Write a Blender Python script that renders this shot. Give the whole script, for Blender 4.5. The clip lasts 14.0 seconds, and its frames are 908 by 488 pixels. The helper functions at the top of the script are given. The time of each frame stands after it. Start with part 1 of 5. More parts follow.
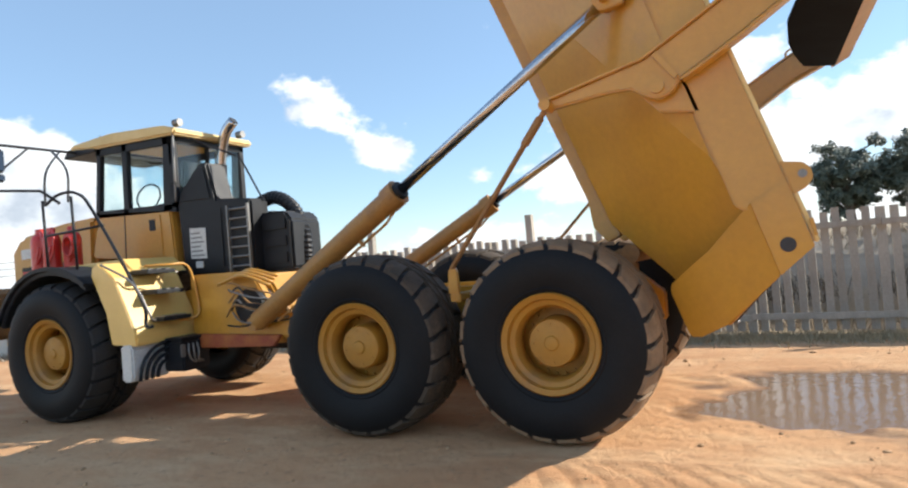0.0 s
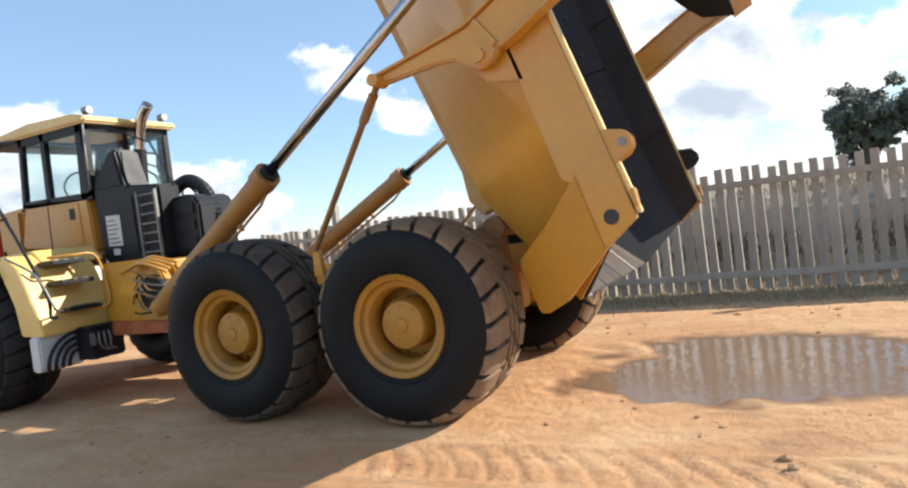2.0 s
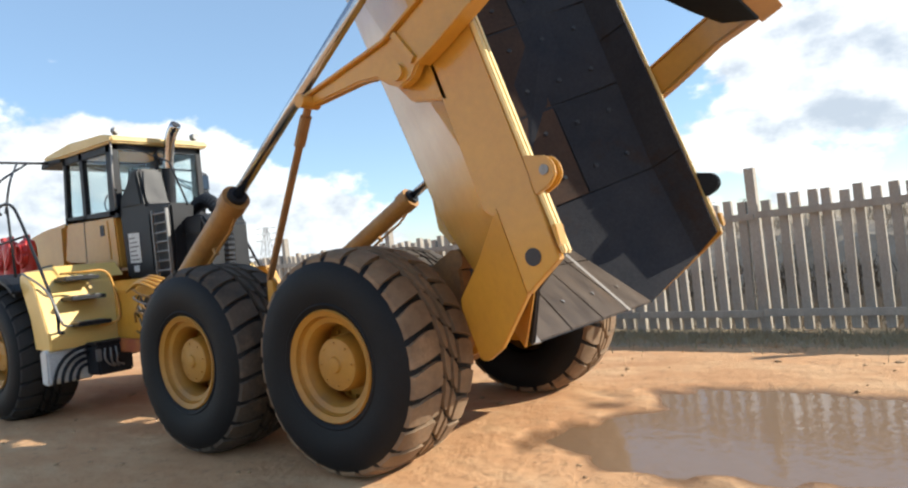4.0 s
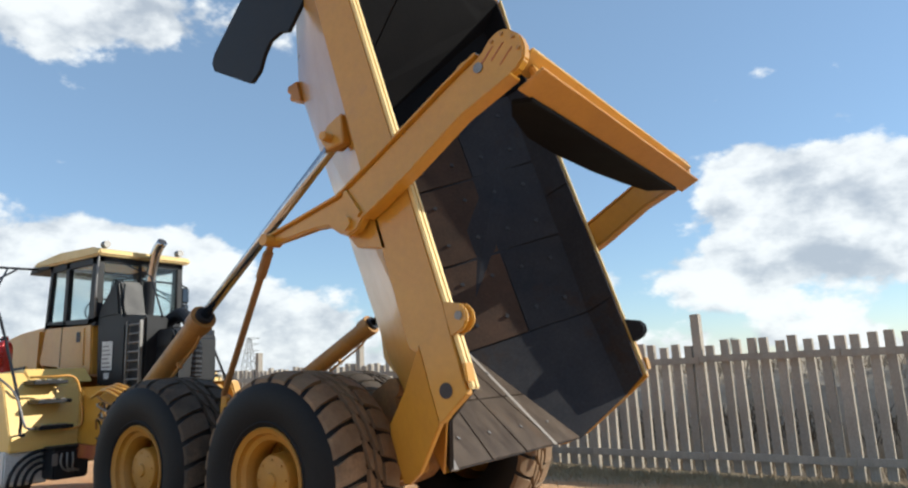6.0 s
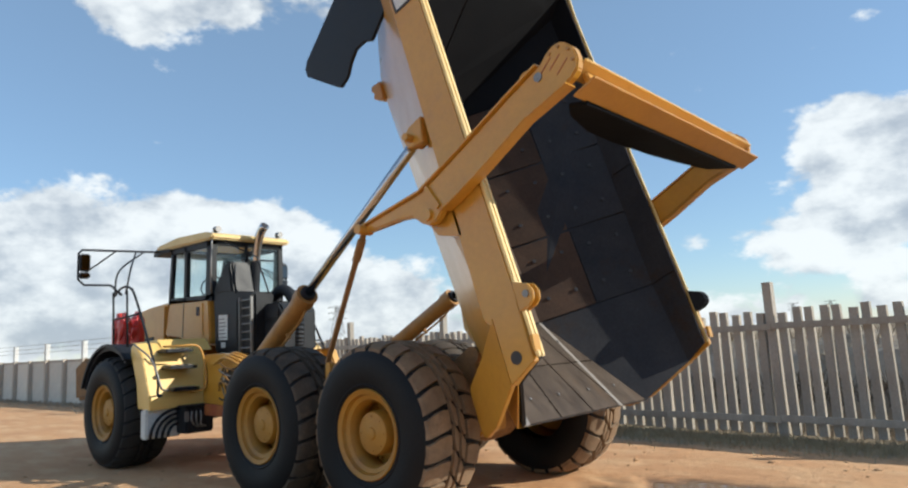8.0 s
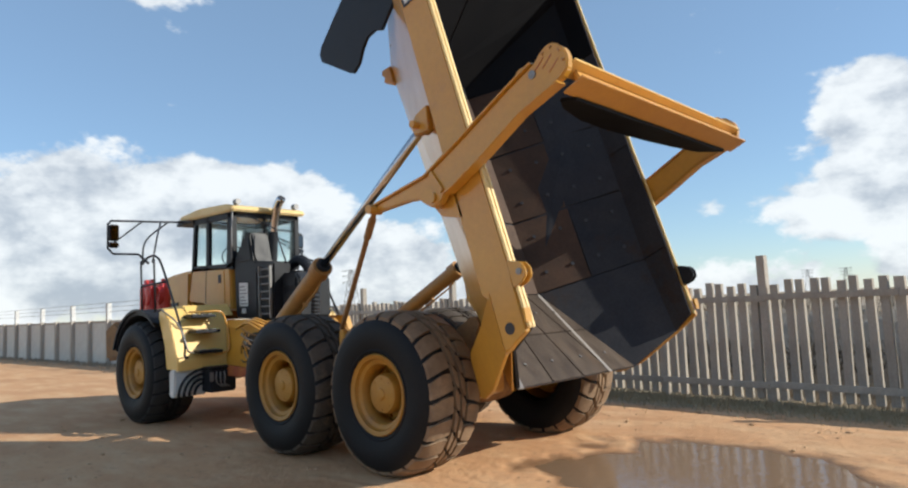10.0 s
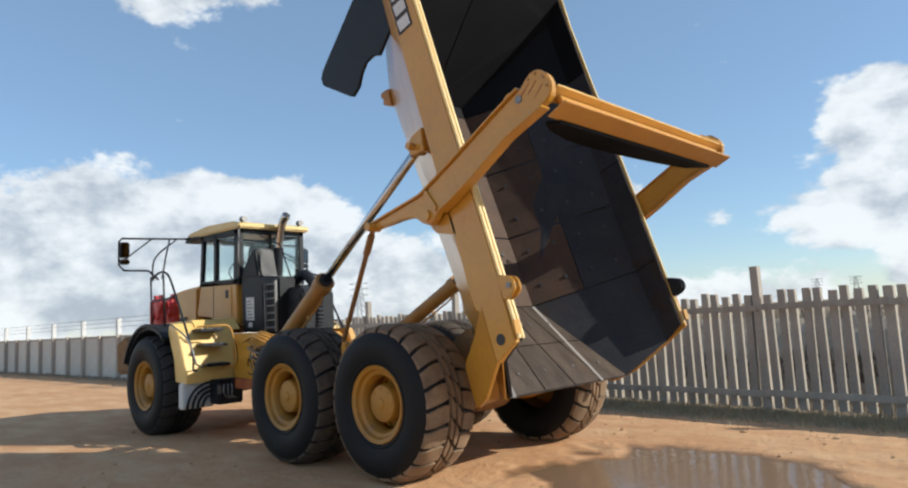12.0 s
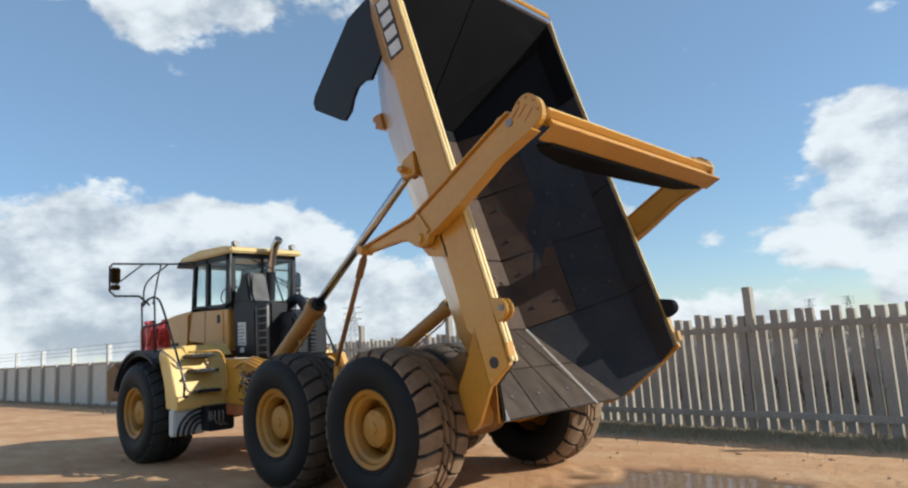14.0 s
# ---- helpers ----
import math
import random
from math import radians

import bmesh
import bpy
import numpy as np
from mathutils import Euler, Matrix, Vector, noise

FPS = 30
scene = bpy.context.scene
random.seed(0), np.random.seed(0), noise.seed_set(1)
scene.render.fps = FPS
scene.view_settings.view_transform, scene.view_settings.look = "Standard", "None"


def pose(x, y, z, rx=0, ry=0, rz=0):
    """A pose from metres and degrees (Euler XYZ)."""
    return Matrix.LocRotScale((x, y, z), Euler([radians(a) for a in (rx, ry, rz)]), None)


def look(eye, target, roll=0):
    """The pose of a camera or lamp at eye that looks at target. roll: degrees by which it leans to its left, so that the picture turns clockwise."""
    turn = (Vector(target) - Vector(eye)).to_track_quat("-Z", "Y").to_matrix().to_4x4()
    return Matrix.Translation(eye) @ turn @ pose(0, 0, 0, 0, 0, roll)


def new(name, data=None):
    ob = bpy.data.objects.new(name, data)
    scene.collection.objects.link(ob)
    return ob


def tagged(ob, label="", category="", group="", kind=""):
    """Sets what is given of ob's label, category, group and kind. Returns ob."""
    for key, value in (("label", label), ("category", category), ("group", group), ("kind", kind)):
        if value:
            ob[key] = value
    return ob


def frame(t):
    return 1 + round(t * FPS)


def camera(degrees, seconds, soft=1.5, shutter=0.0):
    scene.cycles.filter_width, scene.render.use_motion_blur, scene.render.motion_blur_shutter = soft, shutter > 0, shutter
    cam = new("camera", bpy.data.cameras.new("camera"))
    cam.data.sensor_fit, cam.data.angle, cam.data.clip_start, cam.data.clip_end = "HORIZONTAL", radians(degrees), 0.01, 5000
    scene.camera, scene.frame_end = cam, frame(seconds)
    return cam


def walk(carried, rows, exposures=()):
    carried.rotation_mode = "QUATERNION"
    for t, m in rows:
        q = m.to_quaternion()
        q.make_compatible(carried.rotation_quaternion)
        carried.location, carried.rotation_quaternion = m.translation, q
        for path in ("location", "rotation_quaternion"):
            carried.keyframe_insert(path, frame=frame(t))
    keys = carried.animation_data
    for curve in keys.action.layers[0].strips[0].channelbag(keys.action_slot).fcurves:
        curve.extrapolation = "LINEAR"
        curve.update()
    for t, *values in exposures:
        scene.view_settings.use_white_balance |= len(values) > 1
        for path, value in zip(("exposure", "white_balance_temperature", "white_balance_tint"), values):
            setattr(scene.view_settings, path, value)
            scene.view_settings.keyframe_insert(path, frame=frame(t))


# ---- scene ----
cam = camera(68.1, 14.0, soft=2.2)
ROWS = [
    (0.0, 1.540, -5.032, 1.508, 91.18, 4.64, 24.76),
    (0.5, 1.829, -4.915, 1.545, 91.65, 5.40, 22.91),
    (1.0, 2.207, -4.810, 1.552, 89.56, 7.30, 25.97),
    (1.5, 2.483, -4.607, 1.511, 87.59, 4.99, 22.71),
    (2.0, 2.737, -4.302, 1.505, 88.21, 7.28, 27.10),
    (4.5, 3.698, -3.194, 1.504, 92.02, 5.26, 37.17),
    (5.0, 3.902, -3.273, 1.522, 97.39, 5.40, 35.59),
    (5.5, 4.070, -3.358, 1.538, 97.97, 2.56, 35.13),
    (6.0, 4.192, -3.531, 1.537, 100.69, 2.62, 35.21),
    (6.5, 4.307, -3.655, 1.537, 99.87, 2.59, 37.83),
    (7.0, 4.488, -3.789, 1.545, 98.74, 1.68, 41.55),
    (7.5, 4.597, -3.927, 1.531, 98.56, 3.06, 41.55),
    (8.0, 4.681, -4.042, 1.563, 98.21, 2.94, 42.21),
    (10.5, 5.251, -4.432, 1.629, 94.74, 2.42, 43.15),
    (11.0, 5.359, -4.470, 1.633, 94.50, 2.18, 42.89),
    (11.5, 5.405, -4.484, 1.619, 94.28, 2.84, 44.22),
    (12.0, 5.427, -4.515, 1.623, 96.27, 2.94, 43.97),
    (12.5, 5.432, -4.511, 1.620, 97.27, 2.47, 44.07),
    (13.0, 5.442, -4.519, 1.622, 98.91, 2.43, 44.03),
    (13.5, 5.441, -4.520, 1.620, 98.76, 2.69, 44.33),
    (14.0, 5.432, -4.504, 1.620, 98.21, 3.42, 43.47),
]
EXPOSURES = [(0.0, 0.63, 6600, 9), (2.0, 0.65, 6600, 9), (4.5, 0.56, 6600, 8), (5.0, 0.45, 6600, 8), (7.0, 0.18, 6430, 6), (11.0, 0.17, 6450, 8), (14.0, 0.06, 6280, 6)]
walk(cam, [(t, pose(x, y, z, rx, ry, rz)) for t, x, y, z, rx, ry, rz in ROWS], EXPOSURES)

# ---- light ----
SUN_AZ, SUN_EL = radians(36), radians(28.3)
sun_way = Vector((math.cos(SUN_AZ) * math.cos(SUN_EL), math.sin(SUN_AZ) * math.cos(SUN_EL), math.sin(SUN_EL)))
sun = new("sun", bpy.data.lights.new("sun", "SUN"))
sun.data.energy, sun.data.angle, sun.data.color = 4.8, radians(0.6), (1.0, 0.93, 0.82)
sun.matrix_world = look(sun_way * 50, (0, 0, 0))

world = bpy.data.worlds.new("sky")
scene.world = world
world.use_nodes = True
wt = world.node_tree
wt.nodes.clear()


def wnode(kind, **values):
    n = wt.nodes.new(kind)
    for k, v in values.items():
        n.inputs[k].default_value = v
    return n


def wmath(op, a, b=None, c=None):
    n = wt.nodes.new("ShaderNodeMath")
    n.operation = op
    for i, v in enumerate((a, b, c)):
        if v is None:
            continue
        if isinstance(v, (int, float)):
            n.inputs[i].default_value = v
        else:
            wt.links.new(v, n.inputs[i])
    return n.outputs[0]


sky = wt.nodes.new("ShaderNodeTexSky")
sky.sky_type, sky.sun_disc = "NISHITA", False
sky.sun_elevation, sky.sun_rotation = SUN_EL, math.pi / 2 - SUN_AZ
sky.air_density, sky.dust_density, sky.ozone_density = 1.0, 0.1, 4.0
way = wt.nodes.new("ShaderNodeTexCoord").outputs["Generated"]


def sky_blob(az, el, wide, high, gain=1.0):
    """A soft cloud mass round a direction (degrees)."""
    a, e = radians(az), radians(el)
    d = Vector((math.cos(a) * math.cos(e), math.sin(a) * math.cos(e), math.sin(e)))
    side = Vector((-math.sin(a), math.cos(a), 0))
    up = d.cross(side)
    def dot(v, s):
        n = wt.nodes.new("ShaderNodeVectorMath")
        n.operation = "DOT_PRODUCT"
        wt.links.new(way, n.inputs[0])
        n.inputs[1].default_value = v
        return wmath("DIVIDE", n.outputs["Value"], math.sin(radians(s)))
    p, q = dot(side, wide), dot(up, high)
    front = wt.nodes.new("ShaderNodeVectorMath")
    front.operation = "DOT_PRODUCT"
    wt.links.new(way, front.inputs[0])
    front.inputs[1].default_value = d
    r = wmath("ADD", wmath("MULTIPLY", p, p), wmath("MULTIPLY", q, q))
    m = wmath("MULTIPLY", wmath("POWER", 2.718, wmath("MULTIPLY", r, -1.0)), gain)
    return wmath("MULTIPLY", m, wmath("GREATER_THAN", front.outputs["Value"], 0.0))


mass = None
for blob in ((158, 7.8, 13.5, 4.7, 1.0), (149, 10, 7, 4, 0.7), (100, 13.2, 5.6, 5.0, 1.0), (106, 6.5, 8, 2.6, 0.75), (95, 10, 6, 5, 0.8), (154, 27.5, 13, 3.5, 0.95),
             (125, 13.5, 6, 2.6, 0.6), (120, 9, 4, 2.2, 0.6), (137, 4.5, 6, 2.8, 0.6), (84, 8, 12, 6.5, 0.7), (125, 0.5, 70, 2.6, 0.6), (170, 4, 25, 4, 0.75),
             (30, 22, 30, 12, 0.5), (250, 20, 40, 12, 0.6), (200, 15, 25, 7, 0.6), (310, 25, 30, 10, 0.6)):
    m = sky_blob(*blob)
    mass = m if mass is None else wmath("ADD", mass, m)
stretch = wt.nodes.new("ShaderNodeVectorMath")
stretch.operation = "MULTIPLY"
wt.links.new(way, stretch.inputs[0])
stretch.inputs[1].default_value = (1, 1, 1.6)
puff = wnode("ShaderNodeTexNoise", Scale=7.0, Detail=9.0, Roughness=0.56)
wt.links.new(stretch.outputs[0], puff.inputs["Vector"])
billow = wnode("ShaderNodeTexNoise", Scale=20.0, Detail=6.0, Roughness=0.55)
wt.links.new(stretch.outputs[0], billow.inputs["Vector"])
thick = wmath("ADD", wmath("MULTIPLY", mass, 0.62), wmath("MULTIPLY", wmath("SUBTRACT", puff.outputs["Fac"], 0.5), 1.38))
cover = wt.nodes.new("ShaderNodeMapRange")
cover.interpolation_type = "SMOOTHSTEP"
for k, v in (("From Min", 0.27), ("From Max", 0.40)):
    cover.inputs[k].default_value = v
wt.links.new(thick, cover.inputs["Value"])
above = wt.nodes.new("ShaderNodeVectorMath")
above.operation = "ADD"
wt.links.new(stretch.outputs[0], above.inputs[0])
above.inputs[1].default_value = (0.012, 0.008, 0.06)
puff_above = wnode("ShaderNodeTexNoise", Scale=7.0, Detail=5.0, Roughness=0.56)
wt.links.new(above.outputs[0], puff_above.inputs["Vector"])
billow_above = wnode("ShaderNodeTexNoise", Scale=20.0, Detail=4.0, Roughness=0.55)
wt.links.new(above.outputs[0], billow_above.inputs["Vector"])
falls = wmath("ADD", wmath("SUBTRACT", puff.outputs["Fac"], puff_above.outputs["Fac"]), wmath("MULTIPLY", wmath("SUBTRACT", billow.outputs["Fac"], billow_above.outputs["Fac"]), 0.35))
belly = wt.nodes.new("ShaderNodeMapRange")
belly.interpolation_type = "SMOOTHSTEP"
for k, v in (("From Min", -0.22), ("From Max", 0.16)):
    belly.inputs[k].default_value = v
wt.links.new(wmath("SUBTRACT", falls, wmath("MULTIPLY", wmath("SUBTRACT", thick, 0.62), 0.12)), belly.inputs["Value"])
tone = wt.nodes.new("ShaderNodeMix")
tone.data_type = "RGBA"
tone.inputs["A"].default_value = (3.2, 3.6, 4.2, 1)
tone.inputs["B"].default_value = (6.6, 6.8, 7.0, 1)
wt.links.new(belly.outputs[0], tone.inputs["Factor"])
haze = wt.nodes.new("ShaderNodeMix")
haze.data_type = "RGBA"
haze.inputs["Factor"].default_value = 0.3
haze.inputs["B"].default_value = (3.0, 4.3, 5.8, 1)
wt.links.new(sky.outputs[0], haze.inputs["A"])
both = wt.nodes.new("ShaderNodeMix")
both.data_type = "RGBA"
wt.links.new(wmath("MULTIPLY", cover.outputs[0], 0.93), both.inputs["Factor"])
wt.links.new(haze.outputs["Result"], both.inputs["A"])
wt.links.new(tone.outputs["Result"], both.inputs["B"])
bg = wnode("ShaderNodeBackground", Strength=0.13)
wt.links.new(both.outputs["Result"], bg.inputs["Color"])
wt.links.new(bg.outputs[0], wt.nodes.new("ShaderNodeOutputWorld").inputs[0])


# ---- materials ----
def surface(name, c1, c2, scale=6.0, rough=0.5, metal=0.0, bump=0.15, fine=60.0, dirt=None, dirt_at=0.55, stretch=(1, 1, 1), gloss_var=0.12, coat=0.0, vary=0.0, spec=0.5, grain_by=0.15):
    """Two-scale procedural surface: c1/c2 blotches, fine grain, optional dirt patches with a shape of their own."""
    m = bpy.data.materials.new(name)
    m.use_nodes = True
    nt = m.node_tree
    bs = nt.nodes["Principled BSDF"]
    def node(kind, **kw):
        n = nt.nodes.new(kind)
        for k, v in kw.items():
            n.inputs[k].default_value = v
        return n
    tc = node("ShaderNodeTexCoord")
    mp = node("ShaderNodeMapping", Scale=stretch)
    nt.links.new(tc.outputs["Object"], mp.inputs["Vector"])
    big = node("ShaderNodeTexNoise", Scale=scale, Detail=5.0, Roughness=0.6)
    small = node("ShaderNodeTexNoise", Scale=fine, Detail=4.0, Roughness=0.65)
    nt.links.new(mp.outputs[0], big.inputs["Vector"])
    nt.links.new(mp.outputs[0], small.inputs["Vector"])
    ramp = node("ShaderNodeMapRange", **{"From Min": 0.32, "From Max": 0.68})
    nt.links.new(big.outputs["Fac"], ramp.inputs["Value"])
    mix = node("ShaderNodeMix")
    mix.data_type = "RGBA"
    mix.inputs["A"].default_value, mix.inputs["B"].default_value = (*c1, 1), (*c2, 1)
    nt.links.new(ramp.outputs[0], mix.inputs["Factor"])
    col = mix.outputs["Result"]
    if dirt:
        patch = node("ShaderNodeTexNoise", Scale=scale * 0.45, Detail=8.0, Roughness=0.7)
        nt.links.new(mp.outputs[0], patch.inputs["Vector"])
        edge = node("ShaderNodeMapRange", **{"From Min": dirt_at, "From Max": dirt_at + 0.14})
        nt.links.new(patch.outputs["Fac"], edge.inputs["Value"])
        over = node("ShaderNodeMix")
        over.data_type = "RGBA"
        over.inputs["B"].default_value = (*dirt, 1)
        nt.links.new(edge.outputs[0], over.inputs["Factor"])
        nt.links.new(col, over.inputs["A"])
        col = over.outputs["Result"]
    grain = node("ShaderNodeMix")
    grain.data_type, grain.blend_type = "RGBA", "MULTIPLY"
    gr = node("ShaderNodeMapRange", **{"From Min": 0.3, "From Max": 0.7, "To Min": 1 - grain_by * 1.2, "To Max": 1 + grain_by * 0.8})
    nt.links.new(small.outputs["Fac"], gr.inputs["Value"])
    nt.links.new(gr.outputs[0], grain.inputs["B"])
    grain.inputs["Factor"].default_value = 1.0
    nt.links.new(col, grain.inputs["A"])
    col = grain.outputs["Result"]
    if vary:
        info = node("ShaderNodeObjectInfo")
        vr = node("ShaderNodeMapRange", **{"To Min": 1 - vary, "To Max": 1 + vary})
        nt.links.new(info.outputs["Random"], vr.inputs["Value"])
        vm = node("ShaderNodeMix")
        vm.data_type, vm.blend_type = "RGBA", "MULTIPLY"
        vm.inputs["Factor"].default_value = 1.0
        nt.links.new(col, vm.inputs["A"])
        nt.links.new(vr.outputs[0], vm.inputs["B"])
        col = vm.outputs["Result"]
    nt.links.new(col, bs.inputs["Base Color"])
    rr = node("ShaderNodeMapRange", **{"To Min": max(0.02, rough - gloss_var), "To Max": min(1.0, rough + gloss_var)})
    nt.links.new(big.outputs["Fac"], rr.inputs["Value"])
    nt.links.new(rr.outputs[0], bs.inputs["Roughness"])
    bs.inputs["Metallic"].default_value = metal
    bs.inputs["Specular IOR Level"].default_value = spec
    bs.inputs["Coat Weight"].default_value = coat
    bs.inputs["Coat Roughness"].default_value = 0.1
    if bump:
        bp = node("ShaderNodeBump", Strength=bump, Distance=0.01)
        nt.links.new(small.outputs["Fac"], bp.inputs["Height"])
        nt.links.new(bp.outputs[0], bs.inputs["Normal"])
    return m


YELLOW = surface("yellow_paint", (0.56, 0.282, 0.033), (0.50, 0.245, 0.036), 1.6, 0.32, bump=0.03, fine=18, dirt=(0.40, 0.205, 0.06), dirt_at=0.6, coat=0.4, grain_by=0.06)
# dirty yellow, its colour also darkened for the shade under the chassis
GRIMY_SHADED = surface("dirty_shaded_yellow_paint", (0.30, 0.15, 0.05), (0.2, 0.11, 0.05), 5.0, 0.8, bump=0.3, fine=30, dirt=(0.12, 0.075, 0.045), dirt_at=0.55)
FADED = surface("sun_faded_yellow_paint", (0.58, 0.288, 0.045), (0.52, 0.255, 0.05), 2.5, 0.4, bump=0.03, fine=25, dirt=(0.48, 0.23, 0.06), dirt_at=0.6, coat=0.2, grain_by=0.05)
# the truck's yellow, lightened to carry sunlight on step panels, decks and beam top
SUNLIT_YELLOW = surface("sunlit_yellow_paint", (0.86, 0.58, 0.19), (0.81, 0.53, 0.17), 3.0, 0.35, bump=0.04, dirt=(0.62, 0.37, 0.1), dirt_at=0.62, coat=0.3, grain_by=0.04)
ROOF = surface("cream_roof_paint", (0.78, 0.58, 0.25), (0.7, 0.5, 0.2), 4.0, 0.45, bump=0.04, grain_by=0.05)
BLACK = surface("black_plastic", (0.012, 0.014, 0.018), (0.02, 0.022, 0.027), 5.0, 0.5, bump=0.1, dirt=(0.05, 0.042, 0.034), dirt_at=0.66, spec=0.3)
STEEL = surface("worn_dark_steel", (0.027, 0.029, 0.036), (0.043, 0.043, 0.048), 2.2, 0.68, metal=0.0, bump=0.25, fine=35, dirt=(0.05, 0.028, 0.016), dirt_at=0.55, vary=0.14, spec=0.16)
# darkest steel, for the bed's front end and the gate plate
DARKEST_STEEL = surface("darkest_steel", (0.0055, 0.006, 0.008), (0.009, 0.009, 0.0105), 2.2, 0.7, bump=0.25, fine=35, dirt=(0.014, 0.0095, 0.007), dirt_at=0.6, vary=0.14, spec=0.12)
# browner steel for the bed floor and the plates beside it
BROWN_STEEL = surface("brown_steel", (0.082, 0.045, 0.028), (0.05, 0.032, 0.023), 2.2, 0.7, bump=0.25, fine=35, dirt=(0.035, 0.03, 0.027), dirt_at=0.6, vary=0.14, spec=0.25)
CHUTE = surface("scraped_steel", (0.055, 0.038, 0.028), (0.10, 0.072, 0.052), 3.0, 0.5, metal=0.3, bump=0.3, fine=40, stretch=(1, 3, 1), dirt=(0.10, 0.06, 0.035), dirt_at=0.57, vary=0.1)
RUBBER = surface("tyre_rubber", (0.007, 0.008, 0.010), (0.012, 0.0125, 0.014), 3.0, 0.58, bump=0.15, fine=45, dirt=(0.03, 0.024, 0.019), dirt_at=0.66, spec=0.2)
TREAD = surface("dusty_tread_rubber", (0.26, 0.175, 0.105), (0.17, 0.112, 0.068), 5.0, 0.85, bump=0.4, fine=40, dirt=(0.3, 0.2, 0.12), dirt_at=0.56)
WHEEL = surface("dusty_wheel_paint", (0.44, 0.215, 0.026), (0.37, 0.175, 0.028), 3.0, 0.5, bump=0.06, fine=25, dirt=(0.27, 0.145, 0.05), dirt_at=0.58, grain_by=0.08)
TREAD_MID = surface("part_dusted_tread_rubber", (0.085, 0.062, 0.043), (0.045, 0.036, 0.028), 4.0, 0.85, bump=0.4, fine=40, dirt=(0.16, 0.108, 0.066), dirt_at=0.55)
TREAD_DARK = surface("bare_tread_rubber", (0.016, 0.0155, 0.016), (0.028, 0.024, 0.021), 4.0, 0.8, bump=0.4, fine=40, dirt=(0.06, 0.044, 0.03), dirt_at=0.6)
TAN = surface("sun_browned_yellow_paint", (0.42, 0.215, 0.055), (0.35, 0.175, 0.05), 4.0, 0.45, bump=0.05, fine=25, dirt=(0.25, 0.13, 0.055), dirt_at=0.58, grain_by=0.08)
CHROME = surface("chromed_rod", (0.62, 0.62, 0.64), (0.52, 0.52, 0.55), 4.0, 0.16, metal=1.0, bump=0.02, gloss_var=0.05)
ZINC = surface("silver_tank_paint", (0.6, 0.6, 0.58), (0.7, 0.7, 0.68), 4.0, 0.35, metal=0.0, bump=0.08, dirt=(0.25, 0.2, 0.14), dirt_at=0.6)
GREYM = surface("grey_metal", (0.2, 0.2, 0.2), (0.28, 0.27, 0.26), 6.0, 0.45, metal=0.6, bump=0.1)
RED = surface("red_paint", (0.62, 0.03, 0.025), (0.5, 0.03, 0.025), 5.0, 0.35, bump=0.03, coat=0.3)
RUST = surface("red_brown_primer", (0.3, 0.06, 0.03), (0.42, 0.14, 0.04), 6.0, 0.6, bump=0.15)
BARE = surface("bare_scraped_steel", (0.42, 0.39, 0.36), (0.34, 0.31, 0.28), 6.0, 0.4, metal=0.3, bump=0.1, dirt=(0.2, 0.13, 0.08), dirt_at=0.6)
ROPE = surface("tan_webbing", (0.36, 0.2, 0.08), (0.28, 0.15, 0.06), 9.0, 0.8, bump=0.4)
WHITE = surface("white_sticker", (0.7, 0.7, 0.68), (0.6, 0.6, 0.58), 12.0, 0.5, bump=0.02)
INK = surface("dark_print", (0.03, 0.03, 0.035), (0.04, 0.04, 0.045), 12.0, 0.6, bump=0.0)
PICKET = surface("weathered_concrete", (0.37, 0.325, 0.275), (0.47, 0.42, 0.36), 5.0, 0.9, bump=0.45, fine=70, stretch=(1, 1, 0.35), dirt=(0.28, 0.25, 0.21), dirt_at=0.6, vary=0.12)
PANEL = surface("pale_concrete", (0.58, 0.55, 0.49), (0.68, 0.645, 0.58), 3.0, 0.9, bump=0.3, dirt=(0.3, 0.27, 0.22), dirt_at=0.6, vary=0.08)
BARK = surface("grey_bark", (0.09, 0.075, 0.06), (0.14, 0.115, 0.09), 8.0, 0.95, bump=0.6)
# leaf green with distance haze put into the colour, lighter and greyer
HAZED_LEAF = surface("hazed_eucalyptus_leaf", (0.10, 0.125, 0.095), (0.14, 0.165, 0.125), 3.0, 0.6, bump=0.0)
SCRUB = surface("dry_scrub", (0.30, 0.245, 0.18), (0.40, 0.335, 0.26), 2.2, 0.95, bump=0.5, dirt=(0.10, 0.085, 0.06), dirt_at=0.57)
STRAW = surface("dry_grass", (0.46, 0.375, 0.24), (0.34, 0.28, 0.17), 4.0, 0.9, bump=0.0, dirt=(0.2, 0.19, 0.1), dirt_at=0.62)
CLOD = surface("earth_clod", (0.52, 0.33, 0.18), (0.4, 0.24, 0.125), 8.0, 0.95, bump=0.4)
LAMP = surface("lamp_glass", (0.6, 0.6, 0.58), (0.5, 0.5, 0.5), 8.0, 0.15, bump=0.0)


